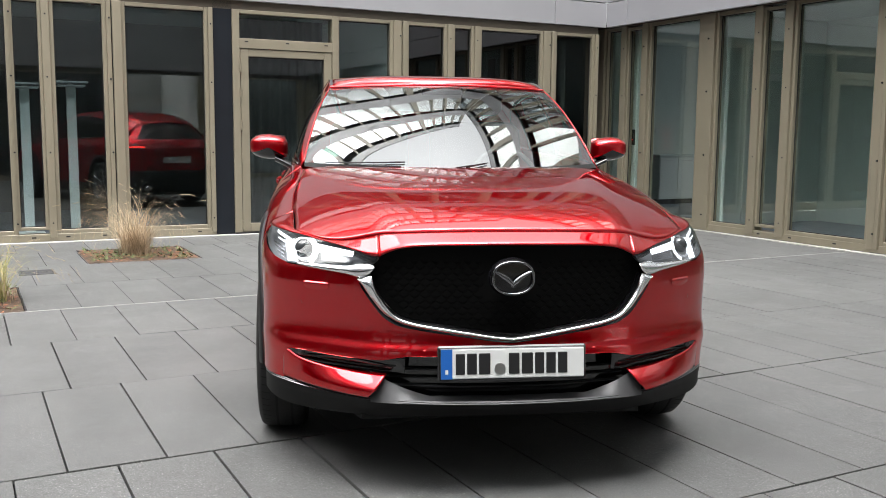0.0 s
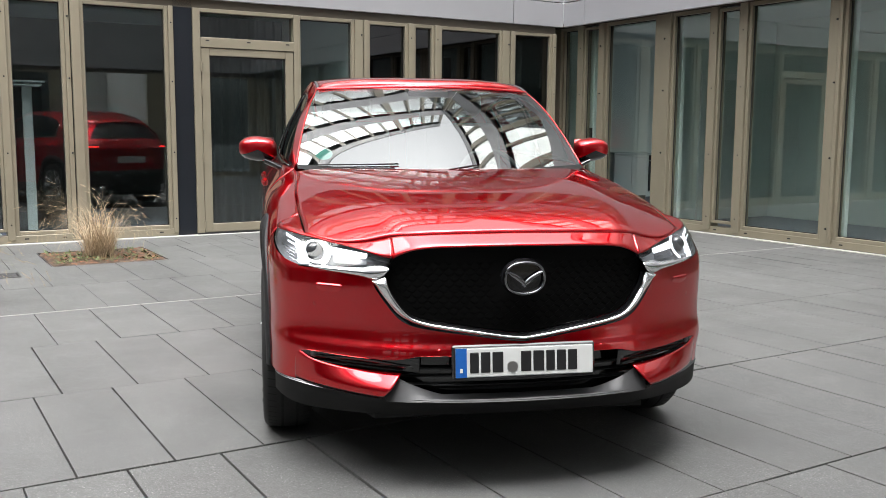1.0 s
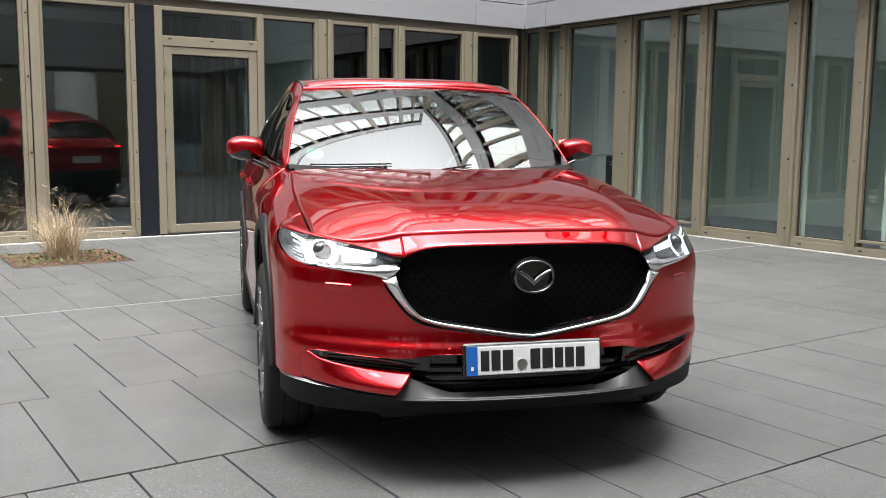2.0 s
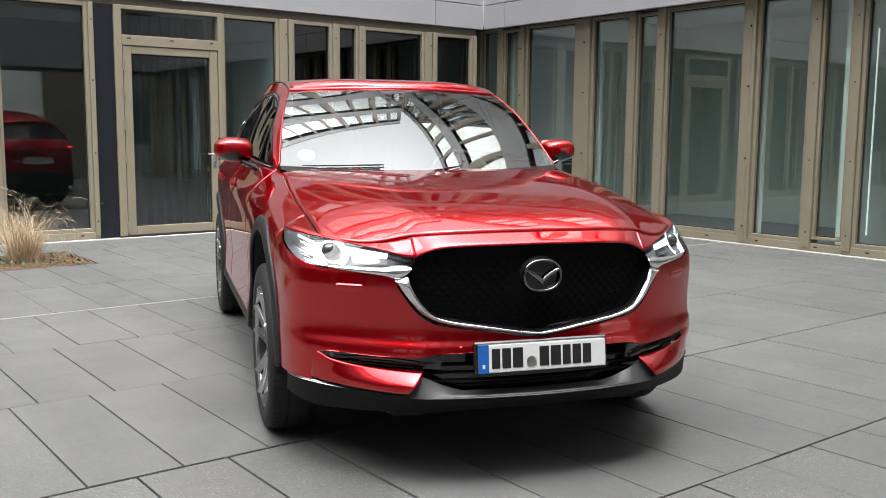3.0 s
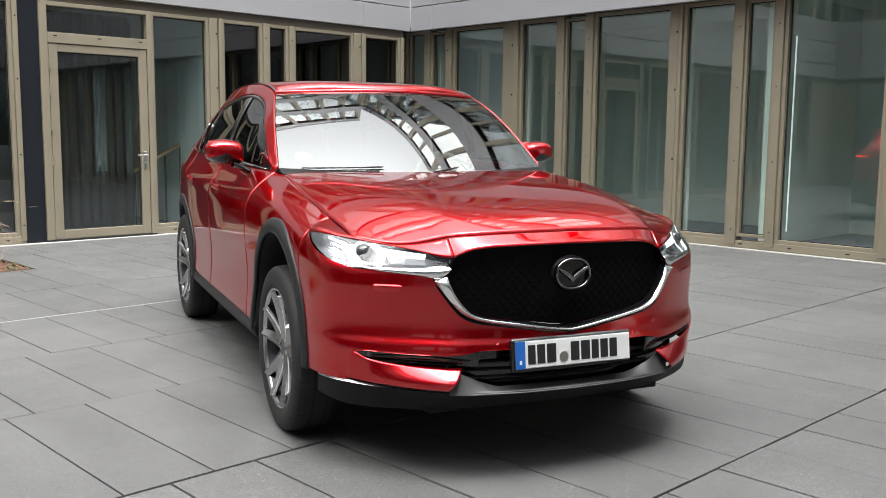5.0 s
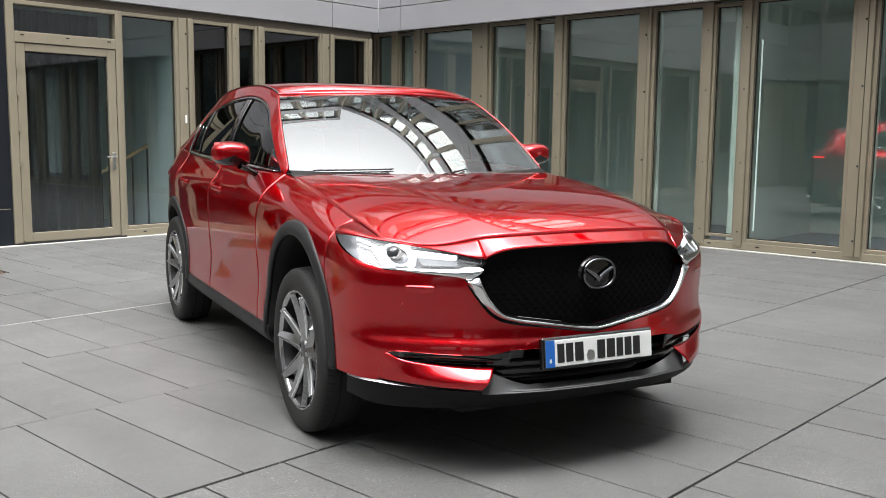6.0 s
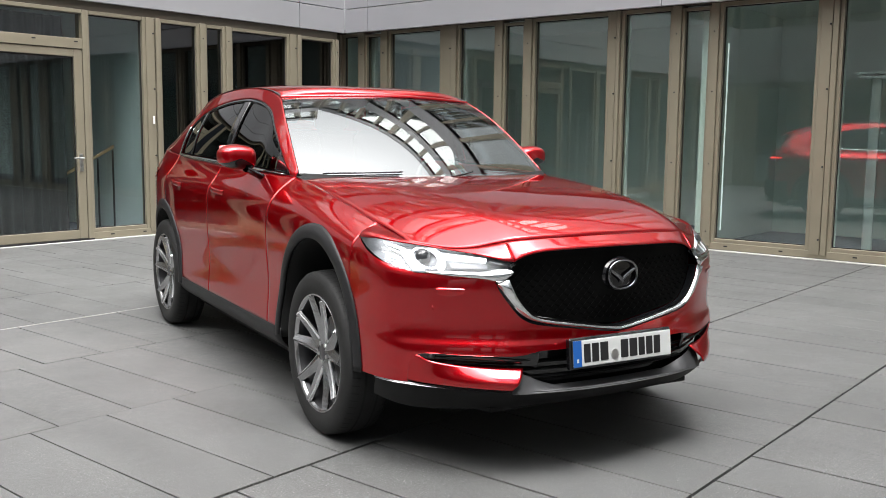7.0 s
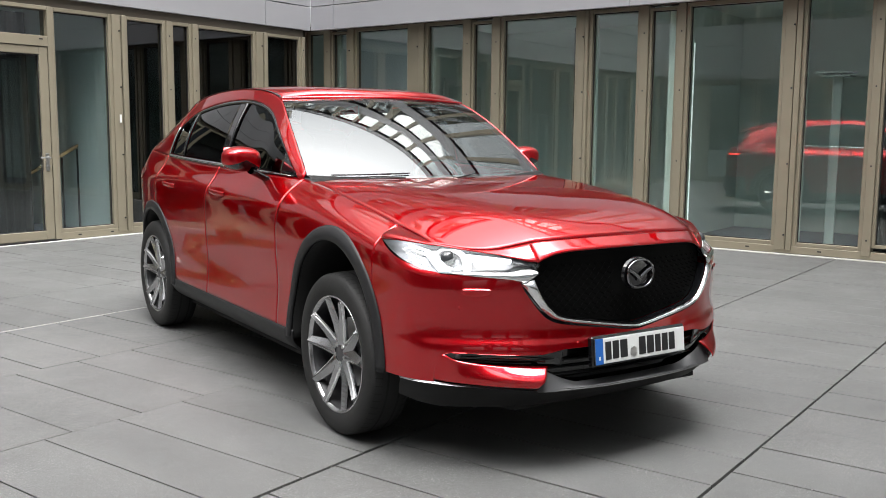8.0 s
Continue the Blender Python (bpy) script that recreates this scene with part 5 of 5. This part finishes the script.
# --- cabin seen through the glass ---
part("dashboard", patch(lambda a, t: (lerp(-0.70, 0.70, a), lerp(1.50, 1.98, t) - 0.16 * (1 - (2 * a - 1) ** 2) * (1 - t), 1.065 + 0.035 * math.sin(math.pi * t) - 0.10 * max(0, t - 0.8) * 5 * 0.4), 20, 10), SEAT, car, "black dashboard", smooth=True)
part("cabin_floor", patch(lambda a, t: (lerp(-0.74, 0.74, a), lerp(1.6, 4.2, t), 0.62), 6, 6), SEAT, car, "dark cabin floor")
part("headliner", patch(lambda a, t: (lambda p: (p[0] * 0.95, p[1] + 0.03, p[2] - 0.035))(roof(a, lerp(0.02, 0.95, t))), 16, 16), ROOM_GREY, car, "grey roof lining", smooth=True)
for sx, sy in ((-0.36, 2.45), (0.36, 2.45), (-0.36, 3.35), (0.36, 3.35)):
    st = thing("car_seat")
    st.parent = car
    bm = box(bmesh.new(), sx - 0.25, sx + 0.25, sy - 0.25, sy + 0.25, 0.66, 0.84, 0.05)
    part("seat_cushion", bm, SEAT, st, smooth=True)
    bm = box(bmesh.new(), -0.24, 0.24, -0.06, 0.06, 0, 0.56, 0.05)
    bmesh.ops.transform(bm, matrix=pose(sx, sy + 0.22, 0.80, -14), verts=bm.verts)
    part("seat_back", bm, SEAT, st, smooth=True)
    bm = box(bmesh.new(), -0.13, 0.13, -0.045, 0.045, 0, 0.17, 0.04)
    bmesh.ops.transform(bm, matrix=pose(sx, sy + 0.37, 1.385 - (0.05 if sy > 3 else 0), -8), verts=bm.verts)
    part("head_restraint", bm, SEAT, st, smooth=True)
bm = bmesh.new()
tor = [[bm.verts.new(((0.18 + 0.014 * math.cos(2 * math.pi * j / 8)) * math.cos(2 * math.pi * i / 36), 0.014 * math.sin(2 * math.pi * j / 8), (0.18 + 0.014 * math.cos(2 * math.pi * j / 8)) * math.sin(2 * math.pi * i / 36))) for j in range(8)] for i in range(36)]
for i in range(36):
    for j in range(8):
        bm.faces.new((tor[i][j], tor[(i + 1) % 36][j], tor[(i + 1) % 36][(j + 1) % 8], tor[i][(j + 1) % 8]))
box(bm, -0.17, 0.17, -0.01, 0.012, -0.03, 0.03, 0.005)
bmesh.ops.transform(bm, matrix=pose(0.36, 2.02, 1.02, -24), verts=bm.verts)
part("steering_wheel", bm, SEAT, car, "black steering wheel", smooth=True)
part("sensor_box", patch(lambda a, t: (lerp(-0.11, 0.11, a), lerp(2.0, 2.13, t), lerp(1.50, 1.545, t) + 0.01), 4, 4, 0.03), SEAT, car, "black sensor box behind the screen")
part("screen_sticker", patch(lambda a, t: screen(0.082 + 0.029 * t * math.cos(2 * math.pi * a), 0.125 + 0.055 * t * math.sin(2 * math.pi * a), 0.006), 28, 3), STICKER, car, "round pale green sticker", smooth=True)
BEDS = [(0.977, 2.075, 9.25, 10.36), (-0.796, 0.302, 6.936, 8.08)]

# ---- planting beds and ground fittings ----
def blade(bm, x, y, z, az, length, droop, w, rnd, seg=6):
    """One arching blade, a narrow folded strip."""
    px_, py_, pz = x, y, z
    up = rnd.uniform(0.95, 1.5)
    prev = None
    dx, dy = math.cos(az), math.sin(az)
    for k in range(seg + 1):
        u = k / seg
        hw = w * (1 - u * 0.85)
        pair = (bm.verts.new((px_ - dy * hw, py_ + dx * hw, pz)), bm.verts.new((px_ + dy * hw, py_ - dx * hw, pz + 0.3 * hw)))
        if prev:
            bm.faces.new((prev[0], prev[1], pair[1], pair[0]))
        prev = pair
        ang = up - droop * u * u
        st = length / seg
        px_ += dx * math.cos(ang) * st
        py_ += dy * math.cos(ang) * st
        pz += math.sin(ang) * st
    return px_, py_, pz, ang, dx, dy


def ear(bm, tip, rnd):
    """A feathery seed head of short bristles along the blade's end."""
    x, y, z, ang, dx, dy = tip
    for k in range(9):
        s = -0.010 * k
        bx, by, bz = x + dx * math.cos(ang) * s, y + dy * math.cos(ang) * s, z + math.sin(ang) * s
        for q in (-1, 1):
            ex = bx + dx * 0.012 - q * dy * 0.010 + rnd.uniform(-0.004, 0.004)
            ey = by + dy * 0.012 + q * dx * 0.010 + rnd.uniform(-0.004, 0.004)
            bm.faces.new((bm.verts.new((bx, by, bz)), bm.verts.new((bx + 0.002, by, bz + 0.003)), bm.verts.new((ex, ey, bz + rnd.uniform(-0.006, 0.012)))))


def leaf_at(bm, x, y, z, r, az, tilt):
    c, s = math.cos(az), math.sin(az)
    pts = []
    for u, v in ((0, 0), (0.4, 0.28), (1, 0), (0.4, -0.28)):
        pts.append(bm.verts.new((x + r * (u * c - v * s), y + r * (u * s + v * c), z + r * u * tilt + (0.15 * r if v == 0 and u == 0 else 0))))
    bm.faces.new(pts)


def bed(q, cx, cy, seed, n_blades, tall, grass_mat, label, n_green):
    rnd = random.Random(seed)
    x0, x1, y0, y1 = q
    soil = bmesh.new()
    nx, ny = 26, 26
    vs = [[soil.verts.new((lerp(x0 + 0.012, x1 - 0.012, i / nx), lerp(y0 + 0.012, y1 - 0.012, j / ny), -0.012 + rnd.uniform(-0.01, 0.016))) for j in range(ny + 1)] for i in range(nx + 1)]
    for i in range(nx):
        for j in range(ny):
            soil.faces.new((vs[i][j], vs[i + 1][j], vs[i + 1][j + 1], vs[i][j + 1]))
    solid("planting_bed", soil, SOIL, "square bed of brown soil between the slabs", "planting bed", kind="")
    edge = thing("bed_edging", "thin dark steel edging round the planting bed", "edging")
    for d in ((x0, x1, y0, y0 + 0.008), (x0, x1, y1 - 0.008, y1), (x0, x0 + 0.008, y0 + 0.008, y1 - 0.008), (x1 - 0.008, x1, y0 + 0.008, y1 - 0.008)):
        boxpart("edge_strip", (*d, -0.03, 0.001), GUNMETAL, edge)
    tuft = thing("grass_tuft", label, "grass")
    bm, eb, low = bmesh.new(), bmesh.new(), bmesh.new()
    for k in range(n_blades):
        az = rnd.uniform(0, 2 * math.pi)
        r = 0.14 * math.sqrt(rnd.random())
        a2 = rnd.uniform(0, 2 * math.pi)
        L = tall * rnd.uniform(0.55, 1.12)
        tip = blade(bm, cx + r * math.cos(a2), cy + r * math.sin(a2), -0.01, az, L, rnd.uniform(1.0, 2.9), rnd.uniform(0.0014, 0.0028), rnd, 7)
        if k % 4 == 0 and L > tall * 0.7:
            ear(eb, tip, rnd)
    for k in range(n_blades):
        az = rnd.uniform(0, 2 * math.pi)
        blade(low, cx + rnd.gauss(0, 0.06), cy + rnd.gauss(0, 0.06), -0.01, az, tall * rnd.uniform(0.2, 0.5), rnd.uniform(0.5, 2.4), rnd.uniform(0.002, 0.0035), rnd, 5)
    part("blade_mass", bm, grass_mat, tuft)["kind"] = "stuff"
    part("seed_mass", eb, STRAW, tuft, "feathery straw seed heads")["kind"] = "stuff"
    part("low_growth", low, STRAW, tuft)["kind"] = "stuff"
    g, ru = bmesh.new(), bmesh.new()
    for k in range(n_green):
        px_, py_ = rnd.uniform(x0 + 0.04, x1 - 0.04), rnd.uniform(y0 + 0.04, y1 - 0.04)
        for j in range(rnd.randint(3, 6)):
            leaf_at(g, px_ + rnd.uniform(-0.015, 0.015), py_ + rnd.uniform(-0.015, 0.015), rnd.uniform(-0.002, 0.02), rnd.uniform(0.018, 0.05), rnd.uniform(0, 6.28), rnd.uniform(0.1, 0.9))
    for k in range(520):
        leaf_at(ru, rnd.uniform(x0 + 0.03, x1 - 0.03), rnd.uniform(y0 + 0.03, y1 - 0.03), rnd.uniform(0.0, 0.012), rnd.uniform(0.015, 0.045), rnd.uniform(0, 6.28), rnd.uniform(-0.1, 0.3))
    o = part("weeds", g, GREEN)
    tagged(o, "low green weeds in the planting bed", "weeds", kind="stuff")
    o = part("dry_leaves", ru, RUST)
    tagged(o, "rust-brown dry leaves lying on the soil", "leaves", kind="stuff")


YELLOWGREEN = mat("yellow_green_grass", (0.36, 0.34, 0.12), 0.7, var=0.25, scale=30, island=0.3)
bed(BEDS[0], 1.50, 9.78, 11, 460, 0.78, STRAW, "arching tuft of dry straw-coloured ornamental grass", 110)
bed(BEDS[1], 0.06, 7.46, 12, 380, 0.62, YELLOWGREEN, "arching tuft of yellow-green ornamental grass", 120)

# floor drain and the metal joint across the court
drain = thing("drain_grate", "dark cast iron drain grate flush with the slabs", "drain")
bm = bmesh.new()
for d in ((0.35, 0.65, 8.72, 8.74), (0.35, 0.65, 8.98, 9.0), (0.35, 0.37, 8.74, 8.98), (0.63, 0.65, 8.74, 8.98)):
    box(bm, *d, -0.02, 0.006, 0.002)
part("grate_frame", bm, BLACK, drain)
boxpart("grate_pit", (0.37, 0.63, 8.74, 8.98, -0.02, 0.001), GROOVE, drain)
for k in range(8):
    boxpart("grate_bar", (0.372, 0.628, 8.752 + 0.029 * k, 8.766 + 0.029 * k, -0.01, 0.005), BLACK, drain, bev=0.002)

strip = thing("trim_joint_strip", "thin pale metal joint strip between two rows of slabs", kind="structure")
for k in range(8):
    a = WX + 0.05 + k * 1.9
    b = min(a + 1.896, EX - 0.07)
    if b > a:
        boxpart("strip_length", (a, b, 6.9222, 6.930, -0.02, 0.0025), KERB, strip)

# ---- things inside, behind the glazing ----
LAMPWHITE = mat("pale_lamp_enamel", (0.60, 0.64, 0.63), 0.4, var=0.03, scale=5)


def office_lamp(x, y, top, turn, wide=0.37):
    """Flat pole on a foot plate, with a head of two thin plates."""
    lamp = thing("floor_lamp", "pale office uplighter with a flat pole and plate head", "floor lamp", at=pose(x, y, 0.03, 0, 0, turn))
    boxpart("pole", (-0.055, 0.055, -0.02, 0.02, 0.012, top - 0.07), LAMPWHITE, lamp, bev=0.006)
    boxpart("foot", (-0.17, 0.17, -0.15, 0.15, 0.0, 0.012), LAMPWHITE, lamp, bev=0.004)
    boxpart("lower_plate", (-wide / 2 + 0.03, wide / 2 - 0.03, -0.16, 0.16, top - 0.07, top - 0.052), LAMPWHITE, lamp, bev=0.004)
    boxpart("upper_plate", (-wide / 2, wide / 2, -0.18, 0.18, top - 0.030, top - 0.008), LAMPWHITE, lamp, bev=0.004)
    boxpart("spacer", (-0.03, 0.03, -0.03, 0.03, top - 0.052, top - 0.030), LAMPWHITE, lamp)
    return lamp


office_lamp(1.16, 12.0, 1.83, 0)
office_lamp(0.65, 12.05, 1.80, 0)
office_lamp(9.6, 3.80, 2.05, -90)


def curtain(x0, x1, place, z0=0.06, z1=2.72, seed=1):
    rnd = random.Random(seed)
    ph = [rnd.uniform(0, 6.28) for _ in range(3)]
    bm = bmesh.new()
    n_ = int((x1 - x0) / 0.012)
    rows_ = []
    for i in range(n_ + 1):
        x = lerp(x0, x1, i / n_)
        y = 0.028 * math.sin(x * 52 + ph[0] + 0.8 * math.sin(x * 7 + ph[1])) + 0.012 * math.sin(x * 23 + ph[2])
        rows_.append((bm.verts.new((x, y, z0)), bm.verts.new((x, y * 0.8, z1))))
    for p, q in zip(rows_, rows_[1:]):
        bm.faces.new((p[0], q[0], q[1], p[1]))
    o = part("curtain", bm, CURTAIN, None, smooth=True)
    md = o.modifiers.new("thickness", "SOLIDIFY")
    md.thickness = 0.003
    tagged(o, "dark grey pleated curtain hanging behind the glazing", "curtain", group="curtains behind the glazing")
    o.matrix_world = place
    return o


curtain(2.95, 4.32, pose(0, NY + 0.62, 0), seed=3)
curtain(-7.05, -6.78, pose(EX + 0.42, 0, 0, 0, 0, -90), seed=4)
curtain(-3.35, -2.95, pose(EX + 0.42, 0, 0, 0, 0, -90), seed=5)



# oak handrail on a thin black post run behind the glass beside the door
rail = thing("handrail", "oak handrail on thin black posts behind the glass", "handrail")
bm = bmesh.new()
box(bm, 0, 0.9, -0.02, 0.02, -0.02, 0.02, 0.006)
bmesh.ops.transform(bm, matrix=pose(4.40, NY + 0.9, 0.75, 0, -27), verts=bm.verts)
part("rail", bm, OAK, rail)
for k in range(4):
    x = 4.45 + 0.22 * k
    boxpart("baluster", (x - 0.008, x + 0.008, NY + 0.89, NY + 0.91, 0.03, 0.74 + 0.112 * k), BLACK, rail)

# pale end faces of the inner walls beside the windows
for i, (y, zt) in enumerate(((9.23, 2.85), (6.61, 2.85), (3.99, 2.85), (11.04, 2.85))):
    tagged(boxpart("wall_reveal_%d" % (i + 1), (EX + 0.20, EX + 0.26, y - 0.005, y + 0.10, 0.03, zt), PALEGREEN, bev=0.004), "pale green plaster pier behind the glazing", kind="structure")
solid("wall_light_edge", box(bmesh.new(), EX + 0.43, EX + 0.445, 5.395, 5.41, 0.2, 2.45, 0.002), emit("lit_white_strip", (0.93, 1.0, 0.97), 0.5), "lit white light strip on the inner partition", kind="structure")

# inner door in the partition
idoor = thing("door_2", "closed grey inner door in a pale frame", kind="structure")
bm = bmesh.new()
box(bm, 9.75, 9.85, 9.57, 9.60, 0.03, 2.16, 0.003)
box(bm, 10.75, 10.85, 9.57, 9.60, 0.03, 2.16, 0.003)
box(bm, 9.85, 10.75, 9.57, 9.60, 2.06, 2.16, 0.003)
part("door_frame", bm, WHITE, idoor)
leaf2 = boxpart("door_leaf", (9.85, 10.75, 9.58, 9.598, 0.035, 2.06), ROOM_GREY, idoor)
boxpart("door_handle", (9.9, 10.04, 9.54, 9.555, 1.04, 1.06), STEEL, leaf2, "steel lever handle")

# kitchen units in the corner room
OVEN = mat("black_oven_glass", (0.01, 0.01, 0.011), 0.1, coat=0.5)
ku = thing("kitchen_unit", "white kitchen base cabinet under a pale worktop", "cabinet", at=pose(-0.38, 0, 0))
boxpart("body", (11.55, 12.40, 13.02, 13.66, 0.12, 0.88), WHITE, ku)
for x in (11.56, 11.985):
    d = boxpart("door", (x, x + 0.415, 13.0, 13.02, 0.13, 0.87), WHITE, ku, bev=0.003)
    boxpart("handle", (x + 0.1, x + 0.3, 12.985, 13.0, 0.82, 0.832), STEEL, d, "steel bar handle")
boxpart("plinth", (11.55, 12.40, 13.06, 13.66, 0.03, 0.12), BLACK, ku)
ov = thing("oven", "built-in oven with a black glass front", "oven", at=pose(-0.38, 0, 0))
boxpart("body", (12.405, 13.0, 13.02, 13.66, 0.12, 0.88), WHITE, ov)
od = boxpart("oven_door", (12.41, 12.995, 12.995, 13.02, 0.20, 0.76), OVEN, ov, "black glass oven door", bev=0.004)
boxpart("handle", (12.47, 12.93, 12.965, 12.98, 0.70, 0.715), STEEL, od, "steel bar handle")
boxpart("control_panel", (12.41, 12.995, 13.0, 13.02, 0.77, 0.87), BLACK, ov)
solid("worktop", box(bmesh.new(), 11.15, 12.64, 12.98, 13.69, 0.881, 0.92, 0.004), LAMPWHITE, "pale kitchen worktop along the back wall", "worktop")
sk = thing("socket_panel", "small pale double socket on the kitchen wall", "socket", at=pose(-0.38, 0, 0))
boxpart("plate", (12.0, 12.16, 13.685, 13.699, 1.32, 1.40), LAMPWHITE, sk, bev=0.003)

# card reader in the corner window
rd = thing("card_reader", "black card reader with a small red light", "card reader")
boxpart("case", (EX + 0.165, EX + 0.20, 11.05, 11.12, 1.13, 1.36), BLACK, rd, bev=0.005)
REDLED = emit("lit_red_led", (1.0, 0.03, 0.02), 1.5)
boxpart("led", (EX + 0.155, EX + 0.165, 11.06, 11.11, 1.20, 1.212), REDLED, rd, "lit red light")

# black filler in the two wide cross joints
for y, h in ((2.198, 0.0050), (3.503, 0.0063)):
    solid("trim_joint_filler", box(bmesh.new(), WX + 0.05, EX - 0.07, y - h, y + h, -0.025, -0.014), GROOVE, "black sealant in a wide paving joint", kind="structure")

# ---- paving ----
XR = [-2.75, -1.55, -0.30, 0.95, 2.198, 3.503, 4.71, 5.84, 6.93, 8.08, 9.25, 10.36, 11.364]
XPH = [0.06, 0.24, 0.06, 0.24, 0.05, 0.237, 0.003, 0.152, 0.302, 0.081, 0.245, 0.044, 0.2]
PITCH = 0.366
WIDE = {2.198: 0.0045, 3.503: 0.0058, 6.93: 0.007}
paving = thing("pavement", "large grey concrete paving slabs laid in running bond", kind="structure")
far = bmesh.new()
slab_cache = {}


def slab_mesh(w, d):
    key = (round(w, 3), round(d, 3))
    if key not in slab_cache:
        bm = box(bmesh.new(), -w / 2, w / 2, -d / 2, d / 2, -0.04, 0.0)
        top = [e for e in bm.edges if all(v.co.z > -0.001 for v in e.verts)]
        bmesh.ops.bevel(bm, geom=top, offset=0.0012, segments=1, affect="EDGES")
        slab_cache[key] = mesh_of("slab", bm, SLAB)
    return slab_cache[key]


rnd = random.Random(5)
count = 0
for r, (y0, y1) in enumerate(zip(XR, XR[1:])):
    x = XPH[r] - PITCH * 18
    while x < EX - 0.06:
        a, b = max(x, WX + 0.02), min(x + PITCH, EX - 0.058)
        x += PITCH
        if b - a < 0.05:
            continue
        lo, hi = y0 + WIDE.get(y0, 0), y1 - WIDE.get(y1, 0)
        cx, cy = (a + b) / 2, (lo + hi) / 2
        if any(q[0] < cx < q[1] and q[2] < cy < q[3] for q in BEDS):
            continue
        g = rnd.choice((0.0045, 0.0065, 0.009, 0.0105)) if y1 < 7 else rnd.choice((0.004, 0.006, 0.008))
        w, d = b - a - g, hi - lo - 0.003
        near = -2.3 < cx < 7.4 and 0.9 < cy < 11.4
        if near and count < 300:
            o = new("slab", slab_mesh(w, d))
            o.parent = paving
            o.matrix_world = pose(cx, cy, rnd.uniform(-0.0015, 0.001), rnd.uniform(-0.06, 0.06), rnd.uniform(-0.06, 0.06))
            count += 1
        else:
            box(far, cx - w / 2, cx + w / 2, cy - d / 2, cy + d / 2, -0.03, 0.0)
part("outer_slabs", far, SLAB, paving)["kind"] = "stuff"
